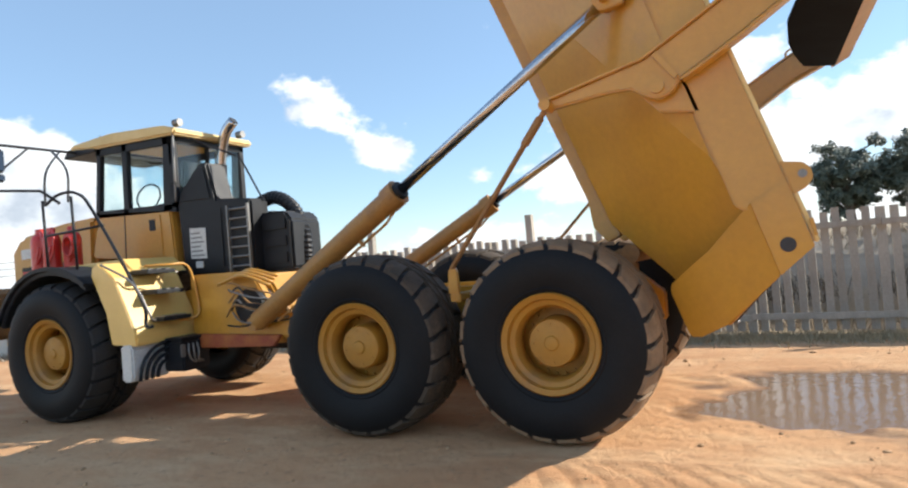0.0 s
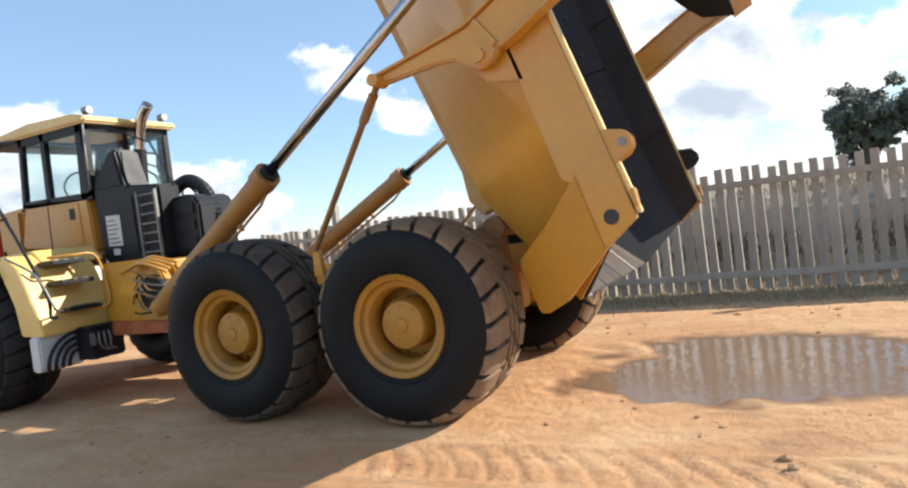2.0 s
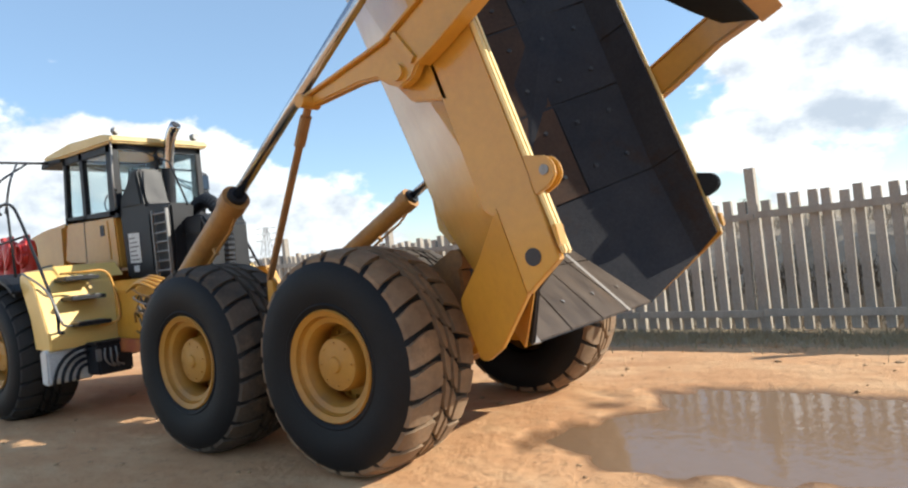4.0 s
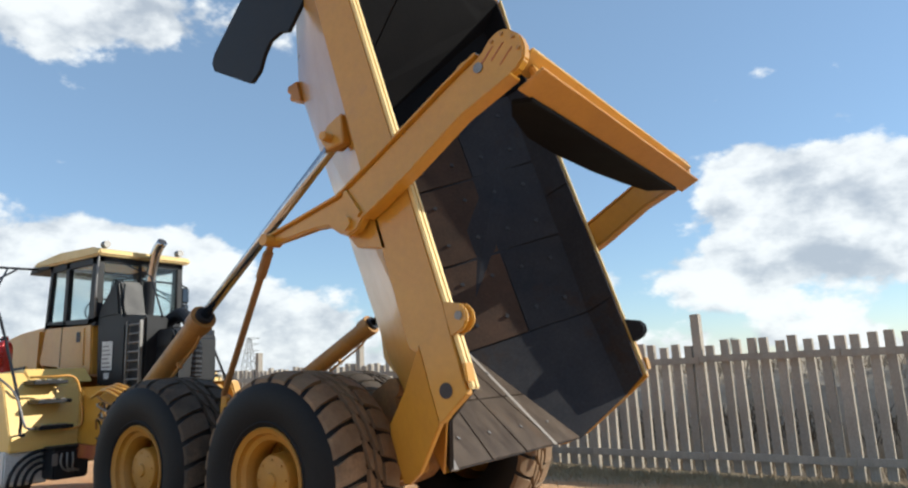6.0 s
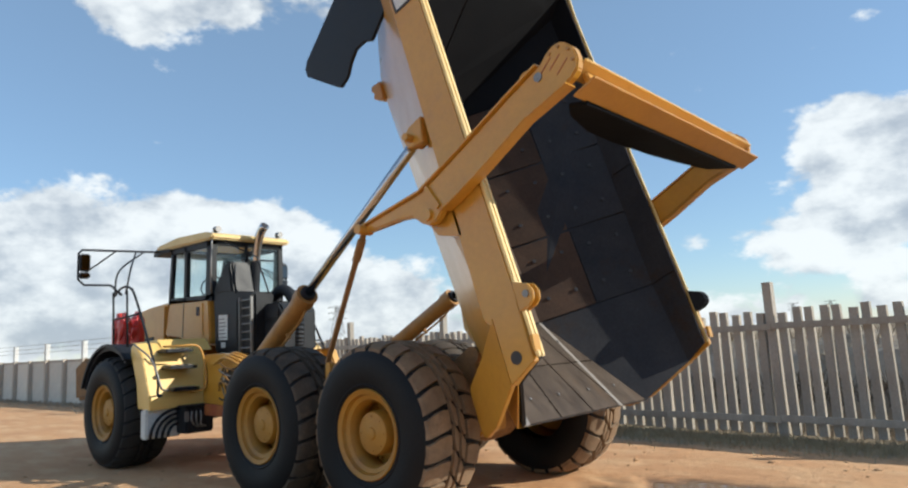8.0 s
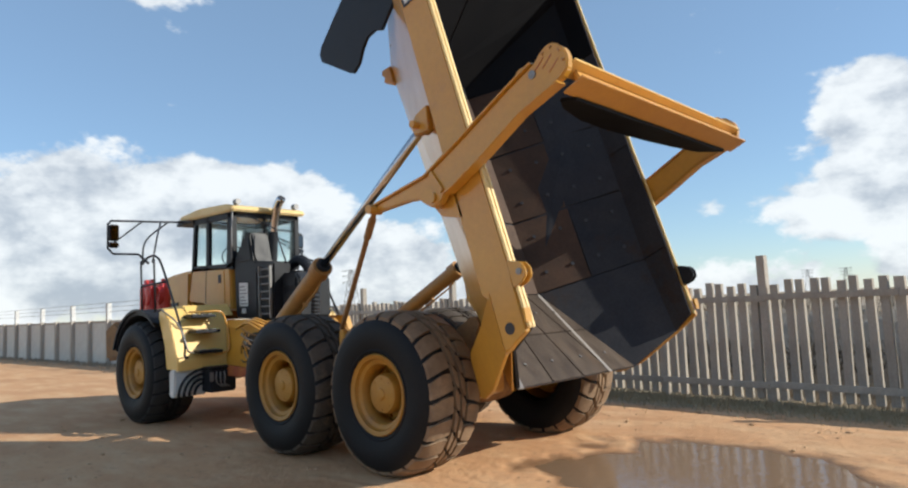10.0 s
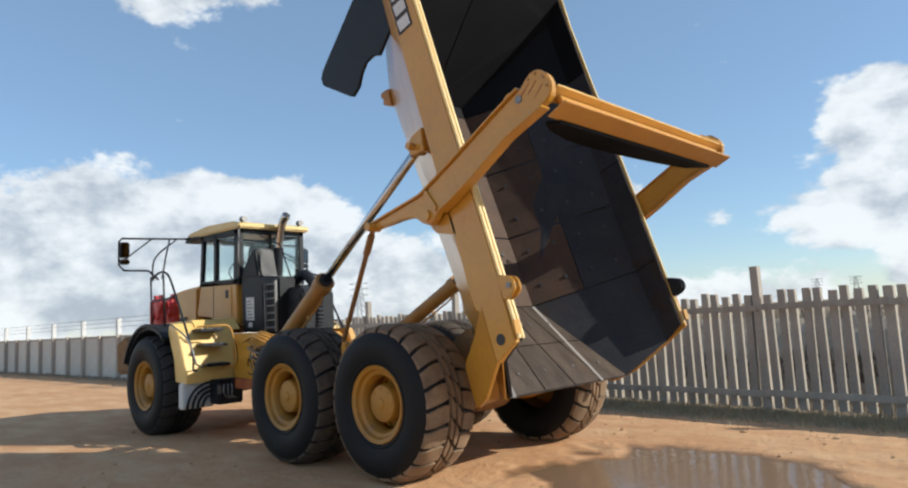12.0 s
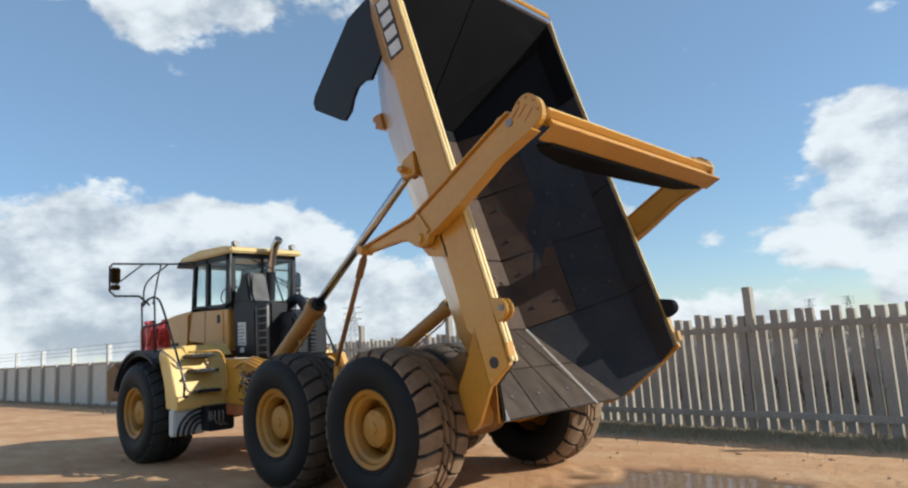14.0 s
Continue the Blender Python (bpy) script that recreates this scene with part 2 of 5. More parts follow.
def glass(name, tint, rough=0.03):
    m = bpy.data.materials.new(name)
    m.use_nodes = True
    nt = m.node_tree
    nt.nodes.clear()
    out = nt.nodes.new("ShaderNodeOutputMaterial")
    mix, tr, gl, fr = (nt.nodes.new(k) for k in ("ShaderNodeMixShader", "ShaderNodeBsdfTransparent", "ShaderNodeBsdfGlossy", "ShaderNodeLayerWeight"))
    tr.inputs["Color"].default_value = (*tint, 1)
    gl.inputs["Roughness"].default_value = rough
    fr.inputs["Blend"].default_value = 0.5
    cube, lift = nt.nodes.new("ShaderNodeMath"), nt.nodes.new("ShaderNodeMath")
    cube.operation, lift.operation = "POWER", "MULTIPLY_ADD"
    nt.links.new(fr.outputs["Facing"], cube.inputs[0])
    cube.inputs[1].default_value = 4.0
    nt.links.new(cube.outputs[0], lift.inputs[0])
    lift.inputs[1].default_value, lift.inputs[2].default_value = 0.5, 0.04
    nt.links.new(lift.outputs[0], mix.inputs[0])
    nt.links.new(tr.outputs[0], mix.inputs[1])
    nt.links.new(gl.outputs[0], mix.inputs[2])
    nt.links.new(mix.outputs[0], out.inputs[0])
    return m


GLASS = glass("cab_glass", (0.93, 0.97, 0.96))
MIRROR = surface("mirror_glass", (0.1, 0.1, 0.11), (0.08, 0.08, 0.09), 1.0, 0.03, metal=1.0, bump=0.0, gloss_var=0.01)


def sand_material():
    m = bpy.data.materials.new("compacted_sand")
    m.use_nodes = True
    nt = m.node_tree
    bs = nt.nodes["Principled BSDF"]
    tc = nt.nodes.new("ShaderNodeTexCoord")
    def noise_tex(scale, detail=6.0, rough=0.6, stretch=(1, 1, 1)):
        mp = nt.nodes.new("ShaderNodeMapping")
        mp.inputs["Scale"].default_value = stretch
        nt.links.new(tc.outputs["Object"], mp.inputs["Vector"])
        n = nt.nodes.new("ShaderNodeTexNoise")
        n.inputs["Scale"].default_value, n.inputs["Detail"].default_value, n.inputs["Roughness"].default_value = scale, detail, rough
        nt.links.new(mp.outputs[0], n.inputs["Vector"])
        return n.outputs["Fac"]
    def band(v, a, b, lo=0.0, hi=1.0):
        r = nt.nodes.new("ShaderNodeMapRange")
        r.inputs["From Min"].default_value, r.inputs["From Max"].default_value = a, b
        r.inputs["To Min"].default_value, r.inputs["To Max"].default_value = lo, hi
        nt.links.new(v, r.inputs["Value"])
        return r.outputs[0]
    def mixc(f, a, b, blend="MIX"):
        x = nt.nodes.new("ShaderNodeMix")
        x.data_type, x.blend_type = "RGBA", blend
        nt.links.new(f, x.inputs["Factor"])
        for s, v in (("A", a), ("B", b)):
            if isinstance(v, tuple):
                x.inputs[s].default_value = (*v, 1)
            else:
                nt.links.new(v, x.inputs[s])
        return x.outputs["Result"]
    c = mixc(band(noise_tex(0.35), 0.35, 0.65), (0.63, 0.36, 0.185), (0.52, 0.275, 0.135))
    c = mixc(band(noise_tex(2.2, stretch=(0.4, 1, 1)), 0.45, 0.7), c, (0.66, 0.42, 0.235))
    c = mixc(band(noise_tex(9.0, 8.0, 0.7), 0.56, 0.72), c, (0.36, 0.21, 0.11))
    # plant litter towards the fence
    ypos = nt.nodes.new("ShaderNodeSeparateXYZ")
    nt.links.new(tc.outputs["Object"], ypos.inputs[0])
    shift = nt.nodes.new("ShaderNodeMath")
    shift.operation = "MULTIPLY_ADD"
    nt.links.new(noise_tex(1.6, 8.0, 0.7), shift.inputs[0])
    shift.inputs[1].default_value = 2.4
    nt.links.new(ypos.outputs["Y"], shift.inputs[2])
    c = mixc(band(shift.outputs[0], 6.6, 7.3), c, (0.33, 0.255, 0.17))
    # damp earth in the hollow that holds the water
    geo = nt.nodes.new("ShaderNodeSeparateXYZ")
    nt.links.new(tc.outputs["Object"], geo.inputs[0])
    wet = nt.nodes.new("ShaderNodeMath")
    wet.operation = "MULTIPLY_ADD"
    nt.links.new(noise_tex(5.0), wet.inputs[0])
    wet.inputs[1].default_value = 0.02
    nt.links.new(geo.outputs["Z"], wet.inputs[2])
    near = nt.nodes.new("ShaderNodeVectorMath")
    near.operation = "DISTANCE"
    nt.links.new(tc.outputs["Object"], near.inputs[0])
    near.inputs[1].default_value = (2.15, 1.9, 0)
    inside = nt.nodes.new("ShaderNodeMath")
    inside.operation = "MULTIPLY"
    nt.links.new(band(wet.outputs[0], 0.004, -0.012), inside.inputs[0])
    nt.links.new(band(near.outputs["Value"], 2.6, 1.9), inside.inputs[1])
    c = mixc(inside.outputs[0], c, (0.26, 0.145, 0.075))
    nt.links.new(c, bs.inputs["Base Color"])
    nt.links.new(band(inside.outputs[0], 0, 1, 0.93, 0.45), bs.inputs["Roughness"])
    bs.inputs["Specular IOR Level"].default_value = 0.25
    b1 = nt.nodes.new("ShaderNodeBump")
    b1.inputs["Strength"].default_value, b1.inputs["Distance"].default_value = 0.6, 0.02
    nt.links.new(noise_tex(38.0, 8.0, 0.7), b1.inputs["Height"])
    b2 = nt.nodes.new("ShaderNodeBump")
    b2.inputs["Strength"].default_value, b2.inputs["Distance"].default_value = 0.5, 0.05
    nt.links.new(noise_tex(6.0, 6.0, 0.6), b2.inputs["Height"])
    nt.links.new(b1.outputs[0], b2.inputs["Normal"])
    nt.links.new(b2.outputs[0], bs.inputs["Normal"])
    return m


SAND = sand_material()
WATER = bpy.data.materials.new("muddy_water")
WATER.use_nodes = True
_n = WATER.node_tree
_b = _n.nodes["Principled BSDF"]
_b.inputs["Base Color"].default_value = (0.24, 0.155, 0.095, 1)
_b.inputs["Roughness"].default_value = 0.1
_b.inputs["IOR"].default_value = 1.33
_t = _n.nodes.new("ShaderNodeTexNoise")
_t.inputs["Scale"].default_value = 9.0
_p = _n.nodes.new("ShaderNodeBump")
_p.inputs["Strength"].default_value, _p.inputs["Distance"].default_value = 0.3, 0.012
_c = _n.nodes.new("ShaderNodeTexCoord")
_n.links.new(_c.outputs["Object"], _t.inputs["Vector"])
_n.links.new(_t.outputs["Fac"], _p.inputs["Height"])
_n.links.new(_p.outputs[0], _b.inputs["Normal"])


# ---- mesh helpers ----
def part(name, bm, material, parent=None, label="", at=None, smooth=False, offset=None):
    """Links a bmesh as one mesh object, under a thing or a part when parent is given."""
    if isinstance(bm, bpy.types.Mesh):
        me = bm
    else:
        bmesh.ops.recalc_face_normals(bm, faces=bm.faces)
        me = bpy.data.meshes.new(name)
        bm.to_mesh(me)
        bm.free()
        me.materials.append(material)
        if smooth:
            me.shade_smooth()
    ob = new(name, me)
    if at is not None:
        ob.matrix_basis = at
    if parent is not None:
        ob.parent = parent
        if offset is not None:
            ob.matrix_parent_inverse = Matrix.Translation(offset)
    if label:
        tagged(ob, label)
    return ob


def solid(faces_of, *args, **kw):
    bm = bmesh.new()
    faces_of(bm, *args, **kw)
    return bm


def add_prism(bm, outline, lift, bevel=0.0):
    """Outline: list of 3D points of one face; lift: vector to the other face."""
    lift = Vector(lift)
    a = [bm.verts.new(p) for p in outline]
    b = [bm.verts.new(Vector(p) + lift) for p in outline]
    fs = [bm.faces.new(a), bm.faces.new(b[::-1])]
    n = len(a)
    for i in range(n):
        fs.append(bm.faces.new((a[i], a[(i + 1) % n], b[(i + 1) % n], b[i])))
    bmesh.ops.recalc_face_normals(bm, faces=fs)
    if bevel:
        es = {e for f in fs for e in f.edges}
        bmesh.ops.bevel(bm, geom=list(es), offset=bevel, segments=2, affect="EDGES", clamp_overlap=True)


def add_box(bm, lo, hi, bevel=0.0):
    (x0, y0, z0), (x1, y1, z1) = lo, hi
    add_prism(bm, [(x0, y0, z0), (x1, y0, z0), (x1, y1, z0), (x0, y1, z0)], (0, 0, z1 - z0), bevel)


def box(lo, hi, bevel=0.0):
    bm = bmesh.new()
    add_box(bm, lo, hi, bevel)
    return bm


def prism(outline, lift, bevel=0.0):
    bm = bmesh.new()
    add_prism(bm, outline, lift, bevel)
    return bm


def side_prism(xz, y0, y1, bevel=0.0):
    """A profile in x, z drawn out from y0 to y1."""
    return prism([(x, y0, z) for x, z in xz], (0, y1 - y0, 0), bevel)


def smooth_path(pts, steps=6):
    """Catmull-Rom through the points."""
    P = [Vector(p) for p in pts]
    P = [2 * P[0] - P[1]] + P + [2 * P[-1] - P[-2]]
    out = []
    for i in range(1, len(P) - 2):
        a, b, c, d = P[i - 1:i + 3]
        for k in range(steps):
            t = k / steps
            out.append(0.5 * ((2 * b) + (c - a) * t + (2 * a - 5 * b + 4 * c - d) * t * t + (3 * b - a - 3 * c + d) * t ** 3))
    out.append(P[-2])
    return out


def add_tube(bm, pts, r, sides=10, radii=None):
    P = [Vector(p) for p in pts]
    rings = []
    ref = None
    for i, p in enumerate(P):
        d = (P[min(i + 1, len(P) - 1)] - P[max(i - 1, 0)]).normalized()
        if ref is None:
            ref = d.orthogonal().normalized()
        ref = (ref - d * ref.dot(d)).normalized()
        o = d.cross(ref)
        rr = radii[i] if radii else r
        rings.append([bm.verts.new(p + (ref * math.cos(2 * math.pi * k / sides) + o * math.sin(2 * math.pi * k / sides)) * rr) for k in range(sides)])
    for a, b in zip(rings, rings[1:]):
        for k in range(sides):
            bm.faces.new((a[k], a[(k + 1) % sides], b[(k + 1) % sides], b[k]))
    bm.faces.new(rings[0][::-1])
    bm.faces.new(rings[-1])


def tube(pts, r, sides=10, radii=None):
    bm = bmesh.new()
    add_tube(bm, pts, r, sides, radii)
    return bm


def add_lathe(bm, profile, centre=(0, 0, 0), sides=32, axis="y", caps=True):
    """profile: (radius, offset along the axis) pairs, turned round the axis."""
    c = Vector(centre)
    rings = []
    for r, o in profile:
        ring = []
        for k in range(sides):
            a = 2 * math.pi * k / sides
            u, v = r * math.cos(a), r * math.sin(a)
            ring.append(bm.verts.new(c + (Vector((u, o, v)) if axis == "y" else Vector((u, v, o)) if axis == "z" else Vector((o, u, v)))))
        rings.append(ring)
    for a, b in zip(rings, rings[1:]):
        for k in range(sides):
            bm.faces.new((a[k], a[(k + 1) % sides], b[(k + 1) % sides], b[k]))
    if caps and profile[0][0] > 1e-4:
        bm.faces.new(rings[0])
    if caps and profile[-1][0] > 1e-4:
        bm.faces.new(rings[-1][::-1])


def lathe(profile, centre=(0, 0, 0), sides=32, axis="y", caps=True):
    bm = bmesh.new()
    add_lathe(bm, profile, centre, sides, axis, caps)
    return bm


def strut(a, b, w, h, up=(0, 0, 1), bevel=0.0):
    """A square bar from a to b."""
    a, b = Vector(a), Vector(b)
    d = (b - a).normalized()
    s = d.cross(Vector(up)).normalized() * w / 2
    u = s.cross(d).normalized() * h / 2
    return prism([a + s + u, a - s + u, a - s - u, a + s - u], b - a, bevel)


# ---- ground ----
def blob_shape(x, y):
    """1 in the middle of the hollow, falling to 0 at its uneven rim."""
    dx, dy = (x - 2.2) / 1.38, (y - 1.9 - 0.12 * (x - 2.2)) / 1.12
    r = math.sqrt(dx * dx + dy * dy) + 0.42 * noise.noise((x * 1.1, y * 1.3, 3.0)) + 0.22 * noise.noise((x * 3.1, y * 4.2, 8.0))
    return max(0.0, min(1.0, (1.25 - r) / 0.6))


def ground_z(x, y):
    z = 0.012 * noise.noise((x * 0.6, y * 0.6, 0)) + 0.008 * noise.noise((x * 2.1, y * 2.1, 5.0)) + 0.005 * noise.noise((x * 6.3, y * 6.3, 9.0))
    z -= 0.055 * blob_shape(x, y)
    t = max(0.0, min(1.0, (y - 4.2) / 2.5))
    z -= 0.16 * t * t * (3 - 2 * t)
    # tyre tracks that run past the truck
    for yc, w, amp in ((-0.66, 0.24, 0.027), (-1.45, 0.26, 0.015), (-2.6, 0.3, 0.014)):
        bend = yc + 0.05 * math.sin(x * 0.7)
        v = (y - bend) / w
        if abs(v) < 1.15 and x > -0.6:
            edge = max(0.0, min(1.0, (1.15 - abs(v)) / 0.2)) * min(1.0, (x + 0.6) / 1.0)
            worn = 0.5 + 0.5 * noise.noise((x * 1.3, yc * 7, 2.0))
            wave = math.cos((x + 0.17 * v + 0.05 * v * v) * 2 * math.pi / 0.215)
            z -= edge * (0.35 + worn) * amp * max(0.0, wave) ** 9
        if 1.1 < abs(v) < 1.5 and x > -0.6:
            z += 0.012 * math.sin((abs(v) - 1.1) / 0.4 * math.pi) * (0.4 + 0.6 * abs(noise.noise((x * 5, v, 2))))
    return z


def graded(lo, hi, step, far):
    mid = list(np.arange(lo, hi + step / 2, step))
    out, d = [], step
    v = hi
    while v < far:
        d = min(d * 1.2, 600)
        v += d
        out.append(v)
    back, d, v = [], step, lo
    while v > -far:
        d = min(d * 1.2, 600)
        v -= d
        back.append(v)
    return back[::-1] + mid + out


def ground_mesh():
    xs, ys = graded(-2.5, 5.5, 0.03, 1800), graded(-3.2, 4.2, 0.03, 1800)
    verts = [(x, y, ground_z(x, y) if abs(x) < 60 and abs(y) < 60 else -0.16) for y in ys for x in xs]
    w = len(xs)
    faces = [(j * w + i, j * w + i + 1, (j + 1) * w + i + 1, (j + 1) * w + i) for j in range(len(ys) - 1) for i in range(w - 1)]
    me = bpy.data.meshes.new("ground")
    me.from_pydata(verts, [], faces)
    me.materials.append(SAND)
    me.shade_smooth()
    return me


tagged(new("ground", ground_mesh()), "compacted orange sand yard with tyre tracks", "ground", kind="structure")


def puddle():
    bm = bmesh.new()
    n = 72
    ring = []
    for k in range(n):
        a = 2 * math.pi * k / n
        r = 0.2
        while r < 3.2 and ground_z(2.2 + r * 1.15 * math.cos(a), 1.9 + r * math.sin(a)) < -0.014:
            r += 0.03
        ring.append((2.2 + (r + 0.08) * 1.15 * math.cos(a), 1.9 + (r + 0.08) * math.sin(a), -0.026))
    bm.faces.new([bm.verts.new(p) for p in ring])
    return part("puddle", bm, WATER)


tagged(puddle(), "shallow muddy puddle on orange sand", "puddle", kind="structure")

BED_RISE, GATE_ANGLE = 21.7, 21.0


# ---- the dump truck ----
TX = Vector((-2.8, 1.55, 0))
truck = tagged(new("dump_truck"), "yellow articulated six-wheel dump truck with its bed tipped up", "dump truck")
truck.location = TX
HALF = 1.55  # middle plane of the truck


def tp(name, bm, material, label="", smooth=False, parent=None):
    """A part of the truck, given in world coordinates; parent: a part of it for a sub-part."""
    if parent is None:
        return part(name, bm, material, truck, label, smooth=smooth, offset=-TX)
    return part(name, bm, material, parent, label, smooth=smooth)


def other(p):
    return (p[0], 2 * HALF - p[1], p[2])


# wheels: built once round the hub, outer face at y = 0 looking to -y
def tyre_bm():
    bm = bmesh.new()
    prof = [(0.365, 0.05), (0.38, 0.02), (0.41, 0.0), (0.43, -0.012), (0.44, -0.005), (0.50, -0.025), (0.58, -0.035), (0.66, -0.025), (0.70, -0.008), (0.74, 0.02), (0.765, 0.06), (0.772, 0.16), (0.774, 0.34), (0.772, 0.52), (0.765, 0.62), (0.735, 0.66), (0.68, 0.70), (0.55, 0.715), (0.40, 0.66), (0.385, 0.63)]
    add_lathe(bm, prof, sides=72, caps=False)
    return bm


def tread_bm():
    """Wide rounded shoulder lugs with two rows of interlocking blocks between them."""
    bm = bmesh.new()
    count = 24
    st = 2 * math.pi / count
    def block(centre, half, y0, y1, skew, low=0.762, top=0.806, drop=0.0, taper=0.0):
        """Half-length in pitches; skew: how far the block sweeps round from y0 to y1; drop: rounding at the y0 end."""
        base, crown = [], []
        n = 4
        for j in range(n + 1):
            f = j / n
            y = y0 + (y1 - y0) * f
            wide = half * st * (1 - taper * (2 * f - 1) ** 2)
            mid = (centre + skew * math.sin(f * math.pi / 2)) * st
            lift = top - drop * (1 - f) ** 3
            for a, e in ((mid - wide, 1), (mid + wide, -1)):
                base.append(bm.verts.new((low * math.sin(a), y, low * math.cos(a))))
                b = a + e * 0.013
                yy = y + (0.010 if j == 0 else -0.010 if j == n else 0.0) * (1 if y1 > y0 else -1)
                crown.append(bm.verts.new((lift * math.sin(b), yy, lift * math.cos(b))))
        for k in range(n):
            p = 2 * k
            bm.faces.new((crown[p], crown[p + 1], crown[p + 3], crown[p + 2]))
            bm.faces.new((base[p], base[p + 2], crown[p + 2], crown[p]))
            bm.faces.new((base[p + 1], crown[p + 1], crown[p + 3], base[p + 3]))
        bm.faces.new((base[0], crown[0], crown[1], base[1]))
        bm.faces.new((base[-2], base[-1], crown[-1], crown[-2]))
    for k in range(count):
        block(k, 0.462, 0.008, 0.255, -0.32, low=0.72, drop=0.05, taper=0.12)
        block(k + 0.22, 0.455, 0.27, 0.338, 0.42, taper=0.25)
        block(k + 0.60, 0.455, 0.352, 0.42, 0.42, taper=0.25)
        block(k + 0.5, 0.462, 0.672, 0.435, -0.32, low=0.72, drop=0.05, taper=0.12)
    return bm


def rim_bm():
    prof = [(0.325, 0.30), (0.272, 0.20), (0.275, 0.12), (0.288, 0.085), (0.298, 0.06), (0.334, 0.045), (0.341, 0.025), (0.347, 0.03), (0.351, 0.012), (0.372, 0.004), (0.388, -0.008), (0.397, 0.004), (0.395, 0.05), (0.38, 0.08), (0.375, 0.5)]
    return lathe(prof, sides=56, caps=False)


def dish_bm():
    bm = lathe([(0.33, 0.30), (0.22, 0.29), (0.10, 0.29)], sides=36, caps=False)
    for k in range(20):
        a = 2 * math.pi * k / 20
        add_lathe(bm, [(0.016, 0.31), (0.016, 0.265), (0.001, 0.265)], (0.25 * math.cos(a), 0, 0.275 * math.sin(a)), 6)
    return bm


def cap_bm():
    bm = lathe([(0.20, 0.29), (0.193, 0.10), (0.18, 0.075), (0.06, 0.06), (0.05, 0.045), (0.0005, 0.04)], sides=36)
    for k in range(8):
        a = 2 * math.pi * k / 8 + 0.2
        add_lathe(bm, [(0.008, 0.09), (0.008, 0.062), (0.001, 0.06)], (0.15 * math.cos(a), 0, 0.15 * math.sin(a)), 6)
    return bm


def smooth_mesh(name, bm, material, angle=35):
    """Smooth shading with sharp edges kept."""
    bmesh.ops.recalc_face_normals(bm, faces=bm.faces)
    for f in bm.faces:
        f.smooth = True
    for e in bm.edges:
        if len(e.link_faces) == 2 and e.calc_face_angle(0) > radians(angle):
            e.smooth = False
    me = bpy.data.meshes.new(name)
    bm.to_mesh(me)
    bm.free()
    me.materials.append(material)
    return me


TYRE, BLOCKS = smooth_mesh("tyre", tyre_bm(), RUBBER, 50), smooth_mesh("tread", tread_bm(), TREAD, 25)
BLOCKS_MID, BLOCKS_DARK = BLOCKS.copy(), BLOCKS.copy()
BLOCKS_MID.materials[0], BLOCKS_DARK.materials[0] = TREAD_MID, TREAD_DARK
RIM, DISH, CAP = smooth_mesh("rim", rim_bm(), WHEEL), smooth_mesh("wheel_disc", dish_bm(), WHEEL), smooth_mesh("hub_cap", cap_bm(), WHEEL)
WHEELS = [(0.0, -0.09, 10), (-1.75, -0.09, 3), (-5.85, -0.09, 17)]
for x, y, spin in WHEELS:
    for far in (False, True):
        m = Matrix.Translation((x, 2 * HALF if far else y, 0.79)) @ pose(0, 0, 0, 0, 0, 180 if far else 0) @ pose(0, 0, 0, 0, spin + 29 * far, 0)
        w = part("wheel", RIM, None, truck, "yellow painted steel wheel with a black off-road tyre", at=m, offset=-TX)
        for nm, me, lb in (("tyre", TYRE, "black rubber tyre"), ("tread", BLOCKS if x > -1 else BLOCKS_MID if x > -3 else BLOCKS_DARK, "sand-dusted chunky tread blocks" if x > -3 else "black chunky tread blocks"), ("wheel_disc", DISH, ""), ("hub_cap", CAP, "")):
            part(nm, me, None, w, lb)

# rear chassis
for y0 in (0.95, 1.95):
    tp("chassis_beam", side_prism([(-3.3, 0.72), (-3.3, 1.12), (-2.4, 1.22), (0.35, 1.22), (0.6, 1.0), (0.6, 0.72), (0.3, 0.62), (-2.4, 0.62)], y0, y0 + 0.2, 0.015), YELLOW)
tp("crossmember", box((0.3, 1.15, 0.75), (0.5, 1.95, 1.05), 0.02), GRIMY_SHADED)
tp("crossmember", box((-3.25, 1.15, 0.72), (-2.9, 1.95, 1.1), 0.02), YELLOW)
tp("crossmember", box((-1.15, 1.15, 0.85), (-0.7, 1.95, 1.12), 0.02), YELLOW)
for x in (0.0, -1.78, -5.85):
    tp("axle", lathe([(0.001, 0.3), (0.2, 0.3), (0.2, 0.62), (0.13, 0.75), (0.13, 1.15), (0.26, 1.3), (0.28, 1.55), (0.26, 1.8), (0.13, 1.95), (0.13, 2.35), (0.2, 2.48), (0.2, 2.8), (0.001, 2.8)], (x, 0, 0.79), 24), GRIMY_SHADED, smooth=False)
